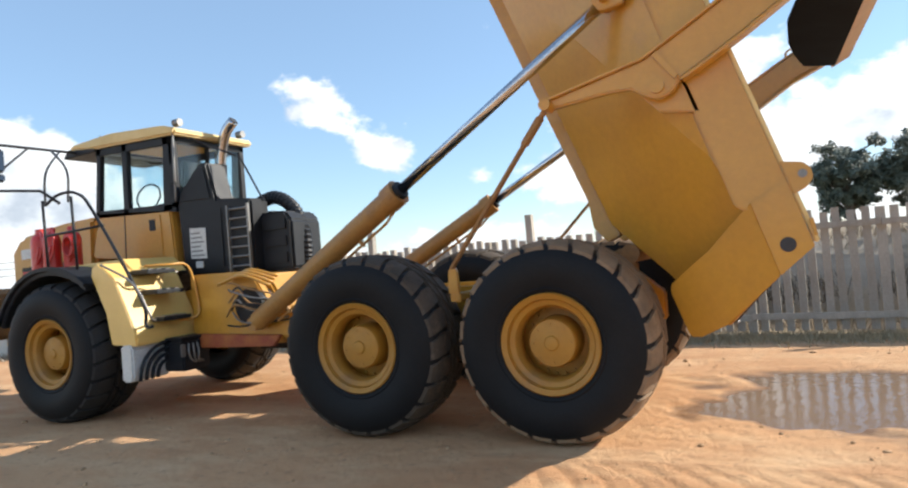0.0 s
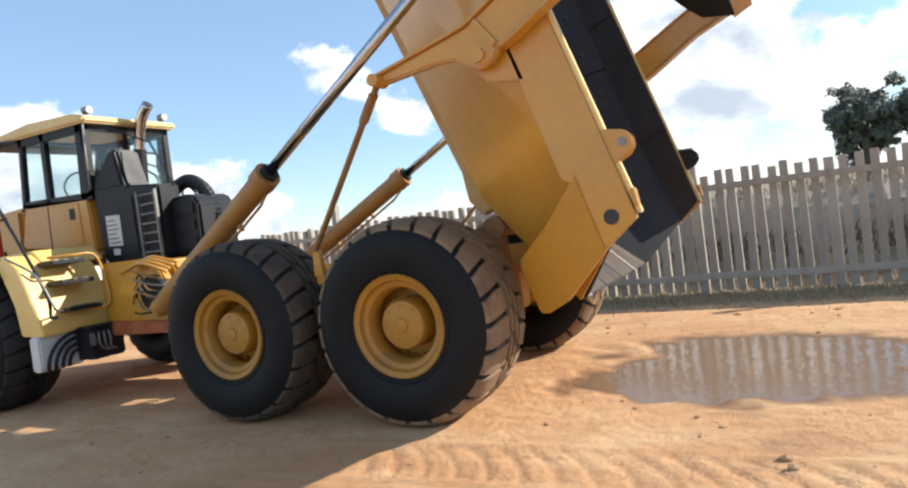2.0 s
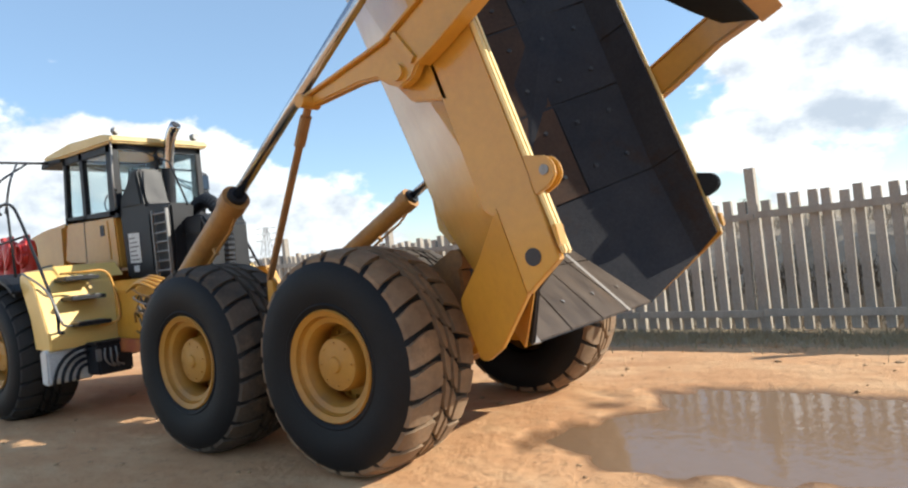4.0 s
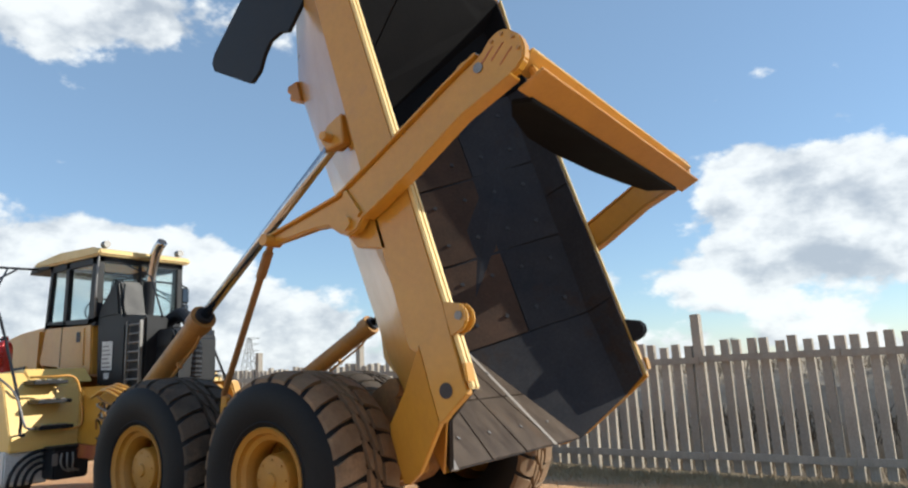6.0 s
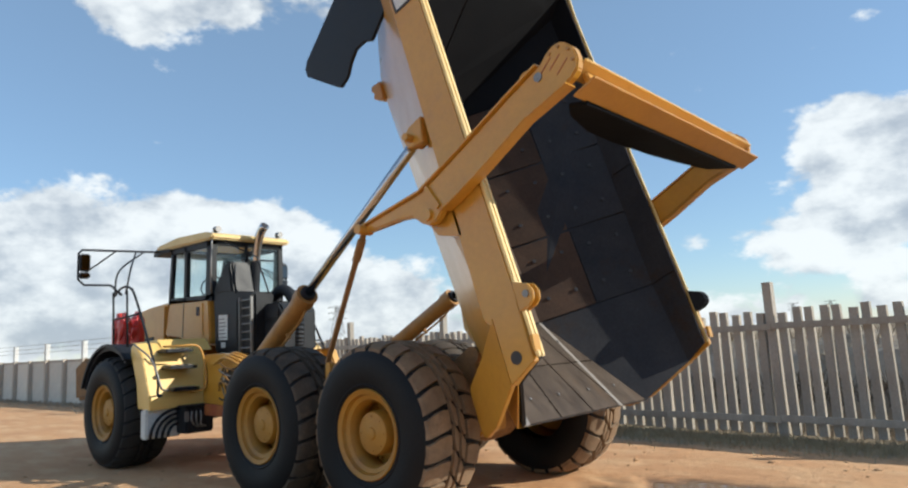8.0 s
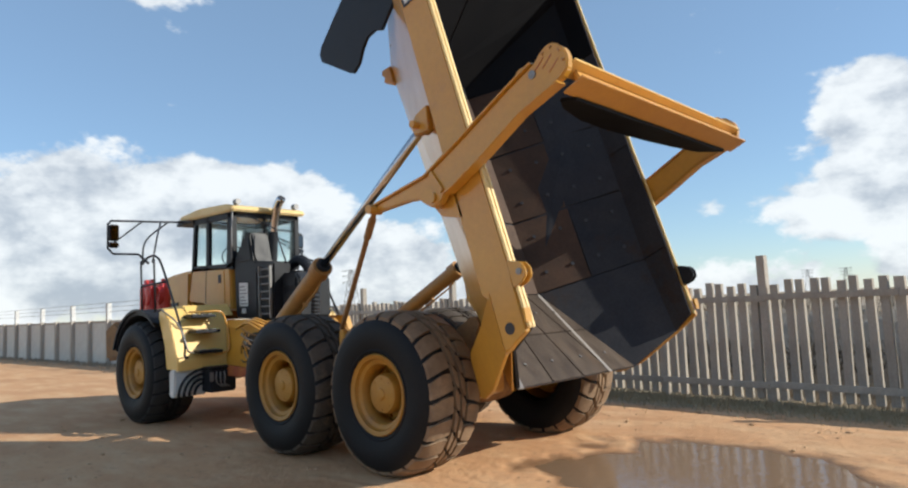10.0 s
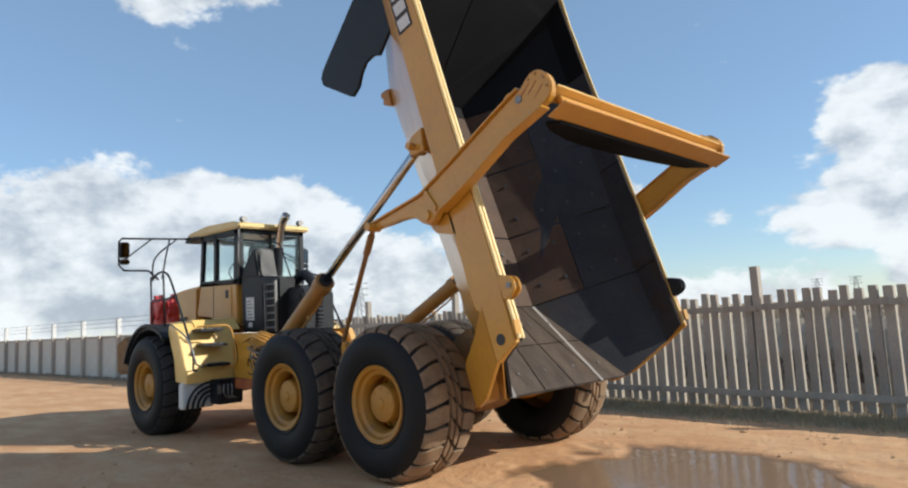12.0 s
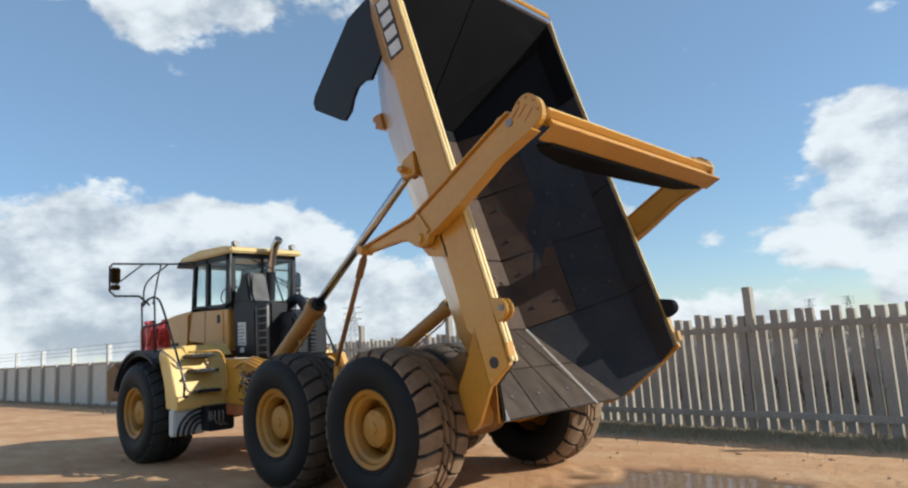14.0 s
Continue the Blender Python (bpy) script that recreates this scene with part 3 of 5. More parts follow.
for y0 in (0.66, 2.28):
    tp("walking_beam", side_prism([(-1.95, 0.62), (-1.95, 0.92), (-1.2, 1.02), (-0.9, 1.2), (-0.6, 1.02), (0.18, 0.92), (0.18, 0.62), (-0.6, 0.6), (-1.2, 0.6)], y0, y0 + 0.16, 0.02), YELLOW)
    tp("tail_bracket", side_prism([(0.2, 0.75), (0.2, 1.35), (0.42, 1.48), (0.54, 1.35), (0.56, 0.95), (0.52, 0.76), (0.42, 0.68)], y0 + 0.16, y0 + 0.3, 0.015), GRIMY_SHADED, "dirty yellow hinge bracket with shade in its colour")
tp("hinge_pin", lathe([(0.001, 0.8), (0.08, 0.8), (0.08, 2.3), (0.001, 2.3)], (0.5, 0, 1.42), 20), GRIMY_SHADED)
# strap anchors on the beams
for s in (0, 1):
    y = 0.22 if not s else 2 * HALF - 0.22
    tp("strap_anchor", side_prism([(-0.95, 1.2), (-0.94, 1.4), (-0.9, 1.44), (-0.86, 1.4), (-0.85, 1.2)], y - 0.025, y + 0.025, 0.008), YELLOW)
    tp("anchor_arm", box((-0.95, min(y, HALF - 0.6 if not s else HALF + 0.6), 1.13), (-0.85, max(y, HALF - 0.6 if not s else HALF + 0.6), 1.2), 0.01), YELLOW)
tp("front_chassis", side_prism([(-8.3, 0.75), (-8.3, 1.2), (-5.2, 1.3), (-3.9, 1.52), (-3.55, 1.5), (-3.3, 1.1), (-3.35, 0.72), (-3.9, 0.7), (-4.6, 0.85), (-6.6, 0.7)], 0.95, 2.15, 0.03), YELLOW)
tp("side_plate", side_prism([(-4.5, 0.88), (-4.5, 1.55), (-3.6, 1.55), (-3.35, 1.15), (-2.95, 1.1), (-2.9, 0.82), (-3.6, 0.78)], 0.74, 0.86, 0.02), YELLOW)
tp("side_plate", side_prism([(-5.05, 0.88), (-5.05, 1.55), (-3.55, 1.55), (-3.35, 1.15), (-2.95, 1.1), (-2.9, 0.82), (-3.6, 0.78)], 2.24, 2.38, 0.02), YELLOW)
tp("belly_guard", side_prism([(-4.4, 0.72), (-3.3, 0.72), (-3.2, 0.84), (-4.4, 0.88)], 0.68, 0.74, 0.01), RUST, "red-brown primer patch along the lower frame")
# black drum added to stand for the shaded hollow behind the hoses
tp("pivot_drum", lathe([(0.001, 0.68), (0.19, 0.68), (0.20, 0.71), (0.20, 0.9), (0.001, 0.9)], (-3.6, 0, 1.16), 24), BLACK)
rng = random.Random(4)
for k in range(9):
    z = 0.98 + 0.05 * k
    pts = [(-3.86 + rng.uniform(-.06, .06), 0.66, z + rng.uniform(-.03, .1)), (-3.68, 0.58 + rng.uniform(-.05, .06), z + rng.uniform(-.05, .12)), (-3.45 + rng.uniform(-.1, .1), 0.55, z + rng.uniform(-.08, .08)), (-3.1, 0.75, 1.0 + 0.03 * k)]
    tp("hydraulic_hose", tube(smooth_path(pts), 0.011, 6), (BLACK, GREYM, ROPE)[k % 3], smooth=True)
for k in range(4):
    tp("hydraulic_pipe", tube(smooth_path([(-3.95 + 0.05 * k, 0.62 + .05 * k, 1.42 + 0.03 * k), (-3.55, 0.55 + .05 * k, 1.5 + 0.02 * k), (-3.25, 0.62 + .05 * k, 1.38 + .03 * k)]), 0.018, 8), YELLOW, smooth=True)

# tipping bed: s runs forward along its top edge from the rear corner, h down from that edge
RISE = radians(BED_RISE)
HINGE = (0.46, 1.45)


def B(s, y, h):
    x, z = 1.75 - 0.616 * s - 0.788 * h, 1.9 + 0.788 * s - 0.616 * h
    dx, dz = x - HINGE[0], z - HINGE[1]
    return Vector((HINGE[0] + dx * math.cos(RISE) + dz * math.sin(RISE), y, HINGE[1] - dx * math.sin(RISE) + dz * math.cos(RISE)))


W = 2 * HALF
SECTIONS = [  # (y, h, s) from the near top edge round the floor to the middle
    [(0.0, 0.0, 0.02), (0.0, 0.24, -0.11), (0.44, 0.70, -0.38)],
    [(0.0, 0.0, 0.85), (0.0, 0.36, 0.80), (0.95, 1.34, 0.70)],
    [(0.0, 0.05, 3.55), (0.0, 0.38, 3.55), (0.90, 1.56, 3.50)],
    [(0.0, 0.05, 4.82), (0.0, 0.38, 4.58), (0.90, 1.56, 3.72)],
]


def section(k, inset, rear=0.0):
    out = []
    for y, h, s in SECTIONS[k]:
        out.append((y + inset, h - (inset if h > 0.3 else 0), s - (inset * 1.2 if k == 3 else 0)))
    far = [(W - y, h, s) for y, h, s in out[::-1]]
    return [B(s, y, h) for y, h, s in out + far]


def shell(i0, i1):
    bm = bmesh.new()
    outer = [[bm.verts.new(p) for p in section(k, i0)] for k in range(4)]
    inner = [[bm.verts.new(p) for p in section(k, i1)] for k in range(4)]
    for rows, flip in ((outer, 1), (inner, -1)):
        for a, b in zip(rows, rows[1:]):
            for j in range(5):
                bm.faces.new((a[j], a[j + 1], b[j + 1], b[j])[::flip])
        bm.faces.new(rows[-1][::flip])
    for k in range(3):
        for j in (0, 5):
            bm.faces.new((outer[k][j], outer[k + 1][j], inner[k + 1][j], inner[k][j]))
    bm.faces.new((outer[3][0], outer[3][5], inner[3][5], inner[3][0]))
    for j in range(5):
        bm.faces.new((outer[0][j], outer[0][j + 1], inner[0][j + 1], inner[0][j]))
    return bm


bed = tp("bed", shell(0.0, 0.012), YELLOW, "yellow steel tipping bed raised high, dark and worn inside")


def bp_(name, bm, material, label="", smooth=False):
    return part(name, bm, material, bed, label, smooth=smooth)


def bed_plate(outline, y0, y1, bevel=0.008):
    """An outline in (s, h) drawn out from y0 to y1."""
    return prism([B(s, y0, h) for s, h in outline], (0, y1 - y0, 0), bevel)


bp_("lining", shell(0.034, 0.044), STEEL, "dark worn steel lining")


def corners(k0, k1, j, f0, f1, g0, g1, lift):
    """A quad on the inner face j between sections k0 and k1: f along the bed, g across the face."""
    a, b = section(k0, 0.046), section(k1, 0.046)
    def at(f, g):
        p, q = a[j].lerp(a[j + 1], g), b[j].lerp(b[j + 1], g)
        return p.lerp(q, f)
    pts = [at(f0, g0), at(f1, g0), at(f1, g1), at(f0, g1)]
    n = (pts[1] - pts[0]).cross(pts[3] - pts[0]).normalized()
    mid = (B(1.5, HALF, 0.4) - pts[0])
    if n.dot(mid) < 0:
        n = -n
    return [p + n * 0.002 for p in pts], n * lift


def liner(k0, k1, j, nf, ng, material, gap=0.008, lift=0.014):
    for u in range(nf):
        for v in range(ng):
            pts, n = corners(k0, k1, j, u / nf + gap / 2, (u + 1) / nf - gap / 2, v / ng + gap / 2, (v + 1) / ng - gap / 2, lift)
            bp_("liner_plate", prism(pts, n, 0.004), BROWN_STEEL if (k0 == 1 and (j == 2 or (j == 3 and v == 0))) else material)


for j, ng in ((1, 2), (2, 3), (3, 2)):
    liner(1, 2, j, 3, ng, BROWN_STEEL if j < 2 else STEEL)
for j in (0, 4):
    liner(1, 2, j, 2, 1, STEEL)
    liner(2, 3, j, 1, 1, DARKEST_STEEL)
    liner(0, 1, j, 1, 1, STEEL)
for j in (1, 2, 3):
    liner(2, 3, j, 1, 1, DARKEST_STEEL)
    liner(0, 1, j, 2 if j == 2 else 1, 4 if j == 2 else 1, CHUTE if j == 2 else STEEL)
# front wall plates
fr = section(3, 0.05)
front_n = (fr[1] - fr[0]).cross(fr[5] - fr[0]).normalized()
if front_n.dot(B(1.5, HALF, 0.4) - fr[0]) < 0:
    front_n = -front_n
mid_a, mid_b = fr[0].lerp(fr[5], 0.5), fr[2].lerp(fr[3], 0.5)
for pts in ([fr[0], fr[1], fr[2], mid_b, mid_a], [fr[5], fr[4], fr[3], mid_b, mid_a]):
    c = sum(pts, Vector()) / len(pts)
    bp_("liner_plate", prism([c + (p - c) * 0.985 + front_n * 0.004 for p in pts], front_n * 0.012, 0.003), DARKEST_STEEL)
# bolt heads of the liner
for j in (1, 2, 3):
    for u in range(6):
        for v in (0.22, 0.78) if j == 2 else (0.14, 0.38, 0.62, 0.86):
            pts, n = corners(1, 2, j, (u + 0.5) / 6 - 0.005, (u + 0.5) / 6 + 0.005, v - 0.012, v + 0.012, 0.012)
            p = sum(pts, Vector()) / 4 + n.normalized() * 0.015
            d = n.normalized()
            bp_("bolt_head", tube([p, p + d * 0.012], 0.022, 8), INK)
for v in (0.12, 0.35, 0.62, 0.88):
    for f in (0.2, 0.75):
        pts, n = corners(0, 1, 2, f - 0.01, f + 0.01, v - 0.01, v + 0.01, 0.012)
        p = sum(pts, Vector()) / 4 + n.normalized() * 0.015
        bp_("bolt_head", tube([p, p + n.normalized() * 0.01], 0.016, 8), GREYM)

# pale worn strips at the tail
sa, sb = section(0, 0.06), section(1, 0.06)
bp_("wear_strip", strut(sa[2], sa[2].lerp(sb[2], 0.8), 0.06, 0.012), BARE, "pale worn metal strip")
bp_("wear_strip", strut(sa[2].lerp(sa[3], 0.75), sb[3], 0.05, 0.012), BARE, "pale worn metal strip")

for far in (False, True):
    def Y(a, b):
        return (W - a, W - b) if far else (a, b)
    # rail along the top edge, tail plate, lugs
    bp_("top_rail", bed_plate([(0.30, -0.03), (4.3, 0.055), (4.8, 0.03), (4.5, 0.37), (3.3, 0.37), (0.42, 0.34), (0.28, 0.2)], *Y(-0.06 if not far else -0.02, -0.002), 0.012), YELLOW)
    if not far:
        bp_("rim_bar", bed_plate([(0.02, -0.06), (4.3, 0.035), (4.8, 0.0), (4.8, 0.03), (4.3, 0.065), (0.02, -0.03)], -0.06, -0.022, 0.008), ROOF, "cream bar along the rim")
        bp_("rim_bar", bed_plate([(0.02, -0.055), (4.3, 0.04), (4.8, 0.005), (4.8, 0.03), (4.3, 0.065), (0.02, -0.03)], -0.008, 0.035, 0.008), ROOF, "cream bar along the rim")
    else:
        # the far bar's cream colour paints the sunlit outer edge of the rim
        bp_("rim_bar", bed_plate([(0.02, -0.03), (4.3, 0.03), (4.8, 0.01), (4.8, 0.035), (4.3, 0.055), (0.02, -0.004)], W + 0.016, W - 0.012, 0.005), ROOF, "cream bar along the rim")
    # the plate is upright at the rim and folds in along the sloping side
    bm = bed_plate([(0.0, -0.02), (-0.115, 0.24), (0.41, 0.24), (0.46, -0.02)], *Y(-0.075, -0.01), 0.006)
    low = [(-0.115, 0.24), (-0.345, 0.69), (-0.385, 0.90), (-0.37, 0.97), (-0.34, 0.985), (0.0, 1.0), (0.06, 0.97), (0.2, 0.62), (0.41, 0.24)]
    fold = [B(s, Y(-0.075 + 0.55 * (h - 0.24), 0)[0], h) for s, h in low]
    add_prism(bm, fold, (0, -0.05 if far else 0.05, 0), 0.006)
    tail = bp_("tail_plate", bm, YELLOW)
    y0, y1 = Y(-0.077, -0.06)
    c = B(0.064, y0, 0.125)
    # dark disc on the plate paints the shade inside the bore
    bp_("bore", tube([c, c + Vector((0, (0.003 if far else -0.003), 0))], 0.05, 20), INK, "dark disc for the shaded bore in the tail plate")
    for yy in ((-0.075, -0.045), (0.0, 0.03)):
        bp_("lug", bed_plate([(0.36, -0.02), (0.38, -0.12), (0.42, -0.17), (0.48, -0.18), (0.54, -0.15), (0.60, -0.02)], *Y(*yy), 0.008), YELLOW if not far else BLACK)
    c0, c1 = B(0.47, Y(-0.085, 0)[0], -0.12), B(0.47, Y(0.04, 0)[0], -0.12)
    bp_("lug_pin", tube([c0, c1], 0.028, 12), GREYM if not far else BLACK)
    bp_("rub_block", bed_plate([(0.06, -0.06), (0.18, -0.075), (0.18, -0.045), (0.06, -0.04)], *Y(-0.09, 0.0), 0.006), YELLOW)
    # stiffener ribs on the sloping side
    for s0 in (1.62,):
        p = [B(s0, Y(0.26, 0)[0], 0.62), B(s0 + 0.06, Y(0.26, 0)[0], 0.62), B(s0 + 0.06, Y(0.63, 0)[0], 1.02), B(s0, Y(0.63, 0)[0], 1.02)]
        bp_("rib", prism(p, (0, 0.07 if far else -0.07, -0.02), 0.006), YELLOW)
    # ram eye
    e0, e1 = B(2.225, Y(-0.06, 0)[0], 0.62), B(2.225, Y(0.235, 0)[0], 0.62)
    bp_("ram_bracket", bed_plate([(2.12, 0.5), (2.15, 0.68), (2.26, 0.72), (2.34, 0.62), (2.36, 0.45)], *Y(0.02, 0.1), 0.008), YELLOW)
    bp_("ram_pin", tube([e0, e1], 0.035, 16), FADED)
    # front guide bracket at the floor's edge
    bp_("guide_bracket", bed_plate([(3.46, 1.545), (3.50, 1.63), (3.56, 1.71), (3.62, 1.67), (3.66, 1.72), (3.72, 1.69), (3.70, 1.545)], *Y(0.86, 0.98), 0.012), FADED)
    # arm pivot bracket
    bp_("arm_bracket", bed_plate([(1.12, 0.30), (1.24, 0.55), (1.38, 0.62), (1.5, 0.55), (1.66, 0.32)], *Y(-0.06, 0.0), 0.008), YELLOW)
    # rubber flap under the front corner
    if not far:
        bp_("mud_flap", bed_plate([(4.62, 0.40), (4.6, 1.1), (4.08, 1.99), (4.0, 2.05), (3.9, 2.04), (3.50, 1.63), (3.45, 1.56), (3.50, 1.43), (3.62, 1.33), (3.70, 1.22), (3.70, 1.08), (3.64, 0.98), (3.9, 0.6), (4.2, 0.40)], *Y(0.26, 0.30), 0.006), BLACK, "black rubber flap")
# floor beams below the bed
for y0 in (1.12, 1.84):
    bp_("floor_beam", bed_plate([(0.75, 1.37), (3.4, 1.575), (3.3, 1.70), (1.0, 1.50), (0.75, 1.54), (0.58, 1.46), (0.6, 1.33)], y0, y0 + 0.14, 0.01), YELLOW)
bp_("spill_guard", prism([B(4.79, 0.0, 0.0), B(4.79, W, 0.0), B(4.82, W - 0.1, -0.035), B(4.82, 0.1, -0.035)], B(4.85, 0, 0.01) - B(4.79, 0, 0.0), 0.01), YELLOW)
# lettering on the rail is drawn as plain outlined shapes in its colours
for far in (False, True):
    for k in range(4):
        s0 = 3.99 - 0.185 * k
        y = W + 0.063 if far else -0.063
        d = 0.002 if far else -0.002
        bp_("badge_outline", prism([B(s0 + 0.09, y, 0.13), B(s0 - 0.09, y, 0.125), B(s0 - 0.09, y, 0.335), B(s0 + 0.09, y, 0.345)], (0, d, 0)), INK)
        bp_("badge_shape", prism([B(s0 + 0.07, y + d, 0.155), B(s0 - 0.062, y + d, 0.15), B(s0 - 0.062, y + d, 0.31), B(s0 + 0.07, y + d, 0.32)], (0, d, 0)), WHITE)

# tailgate held open by its arms and straps
PIV = B(1.39, 0, 0.498)
gate = None


def G(u, v):
    """Gate frame: u along the arm from its pivot, v across it (up and forward)."""
    a = radians(GATE_ANGLE)
    return PIV.x + u * math.cos(a) - v * math.sin(a), PIV.z + u * math.sin(a) + v * math.cos(a)


def gate_outline(pts, y0, y1, bevel=0.008):
    out = []
    for u, v in pts:
        x, z = G(u, v)
        out.append((x, y0, z))
    return prism(out, (0, y1 - y0, 0), bevel)


gate = tp("tailgate", gate_outline([(1.60, 0.10), (1.60, 0.24), (1.64, 0.25), (1.65, 0.12)], 0.0, W, 0.01), FADED, "yellow crossbeam with a black plate, swung open")
for far in (False, True):
    def Y(a, b):
        return (W - a, W - b) if far else (a, b)
    arm = part("gate_arm", gate_outline([(-0.77, 0.255), (-0.74, 0.31), (0.0, 0.215), (0.52, 0.29), (1.11, 0.385), (1.42, 0.425), (1.50, 0.47), (1.575, 0.485), (1.64, 0.46), (1.70, 0.36), (1.70, 0.27), (1.66, 0.20), (1.59, 0.165), (1.14, 0.145), (0.64, 0.04), (0.30, -0.015), (0.16, -0.03), (0.07, -0.085), (-0.03, -0.085), (-0.10, -0.02), (-0.16, 0.07), (-0.3, 0.13)], *Y(-0.17, -0.09), 0.012), YELLOW, gate)
    part("arm_flange", gate_outline([(-0.74, 0.31), (0.0, 0.215), (0.52, 0.29), (1.11, 0.385), (1.40, 0.423), (1.40, 0.443), (1.11, 0.405), (0.52, 0.31), (0.0, 0.235), (-0.74, 0.33)], *Y(-0.20, -0.07), 0.004), YELLOW, arm)
    part("arm_flange", gate_outline([(1.55, 0.144), (1.14, 0.125), (0.64, 0.02), (0.30, -0.035), (0.16, -0.05), (0.16, -0.03), (0.30, -0.015), (0.64, 0.04), (1.14, 0.145), (1.55, 0.164)], *Y(-0.20, -0.07), 0.004), YELLOW, arm)
    part("arm_web", gate_outline([(0.06, 0.21), (0.1, 0.22), (0.16, 0.0), (0.12, -0.02)], *Y(-0.195, -0.17), 0.003), YELLOW, arm)
    x, z = G(0, 0)
    part("pivot_pin", tube([(x, Y(-0.2, 0)[0], z), (x, Y(0.05, 0)[0], z)], 0.05, 16), YELLOW, arm)
    x, z = G(1.37, 0.345)
    part("end_bolt", tube([(x, Y(-0.18, 0)[0], z), (x, Y(-0.13, 0)[0], z)], 0.035, 12), GREYM, arm)
    for u, v in ((1.46, 0.36), (1.53, 0.335), (1.57, 0.27)):
        part("slot", gate_outline([(u - 0.06, v - 0.012), (u - 0.06, v), (u + 0.05, v + 0.05), (u + 0.06, v + 0.045)], *Y(-0.173, -0.168), 0.0), RUST, arm, "rusty slit in the elbow plate")
    for u, v in ((1.52, 0.44), (1.60, 0.44), (1.66, 0.37), (1.66, 0.28)):
        x, z = G(u, v)
        part("bolt_head", tube([(x, Y(-0.182, 0)[0], z), (x, Y(-0.165, 0)[0], z)], 0.013, 8), TAN, arm)
    part("lifting_eye", tube(smooth_path([(*G(1.2, 0.39),)[:1] + (Y(-0.13, 0)[0],) + (G(1.2, 0.39)[1],), (G(1.22, 0.46)[0], Y(-0.13, 0)[0], G(1.22, 0.46)[1]), (G(1.29, 0.47)[0], Y(-0.13, 0)[0], G(1.29, 0.47)[1]), (G(1.31, 0.40)[0], Y(-0.13, 0)[0], G(1.31, 0.40)[1])]), 0.012, 8), YELLOW, arm)
    # strap from the lever's end down to the chassis
    x, z = G(-0.745, 0.28)
    top = Vector((x, Y(-0.165, 0)[0], z))
    foot = Vector((-0.9, Y(0.2, 0)[0], 1.42))
    tp("strap", strut(top, foot, 0.03, 0.055, (0, 1, 0), 0.006), ROPE, "tan webbing strap")
    tp("strap_shackle", tube([top + Vector((0, 0.09 if far else -0.09, 0)), top + Vector((0, -0.07 if far else 0.07, 0))], 0.045, 12), FADED)
    tp("strap_sleeve", strut(top.lerp(foot, 0.06), top.lerp(foot, 0.22), 0.05, 0.075, (0, 1, 0), 0.01), ROPE)
# ribbed beam and the black closing plate under it
part("beam_flange", gate_outline([(1.52, 0.075), (1.72, 0.095), (1.72, 0.115), (1.52, 0.095)], -0.1, W + 0.1, 0.005), FADED, gate)
part("beam_flange", gate_outline([(1.54, 0.235), (1.72, 0.25), (1.72, 0.27), (1.54, 0.255)], -0.1, W + 0.1, 0.005), SUNLIT_YELLOW, gate)


def gate_plate():
    bm = bmesh.new()
    a = radians(GATE_ANGLE)
    # runs inward from the beam, nearly level
    down = Vector((math.cos(a + radians(150)), 0, math.sin(a + radians(150))))
    x, z = G(1.54, 0.072)
    o = Vector((x, 0, z))
    pts = [(0.04, 0.0), (W - 0.12, 0.0), (W - 0.14, 0.30), (W - 0.6, 0.40), (W - 1.1, 0.47), (1.3, 0.50), (0.8, 0.46), (0.3, 0.30), (0.04, 0.15)]
    add_prism(bm, [o + Vector((0, y, 0)) + down * d for y, d in pts], down.cross(Vector((0, 1, 0))).normalized() * 0.03, 0.006)
    return bm


part("gate_plate", gate_plate(), DARKEST_STEEL, gate, "black steel closing plate")
for k in range(7):
    x, z = G(1.68, 0.285)
    y = W - 0.42 + 0.07 * k
    part("chain_link", tube(smooth_path([(x - 0.02, y, z + 0.01), (x - 0.01, y + 0.03, z + 0.04), (x + 0.02, y + 0.06, z + 0.02), (x, y + 0.08, z)]), 0.012, 6), FADED, gate)

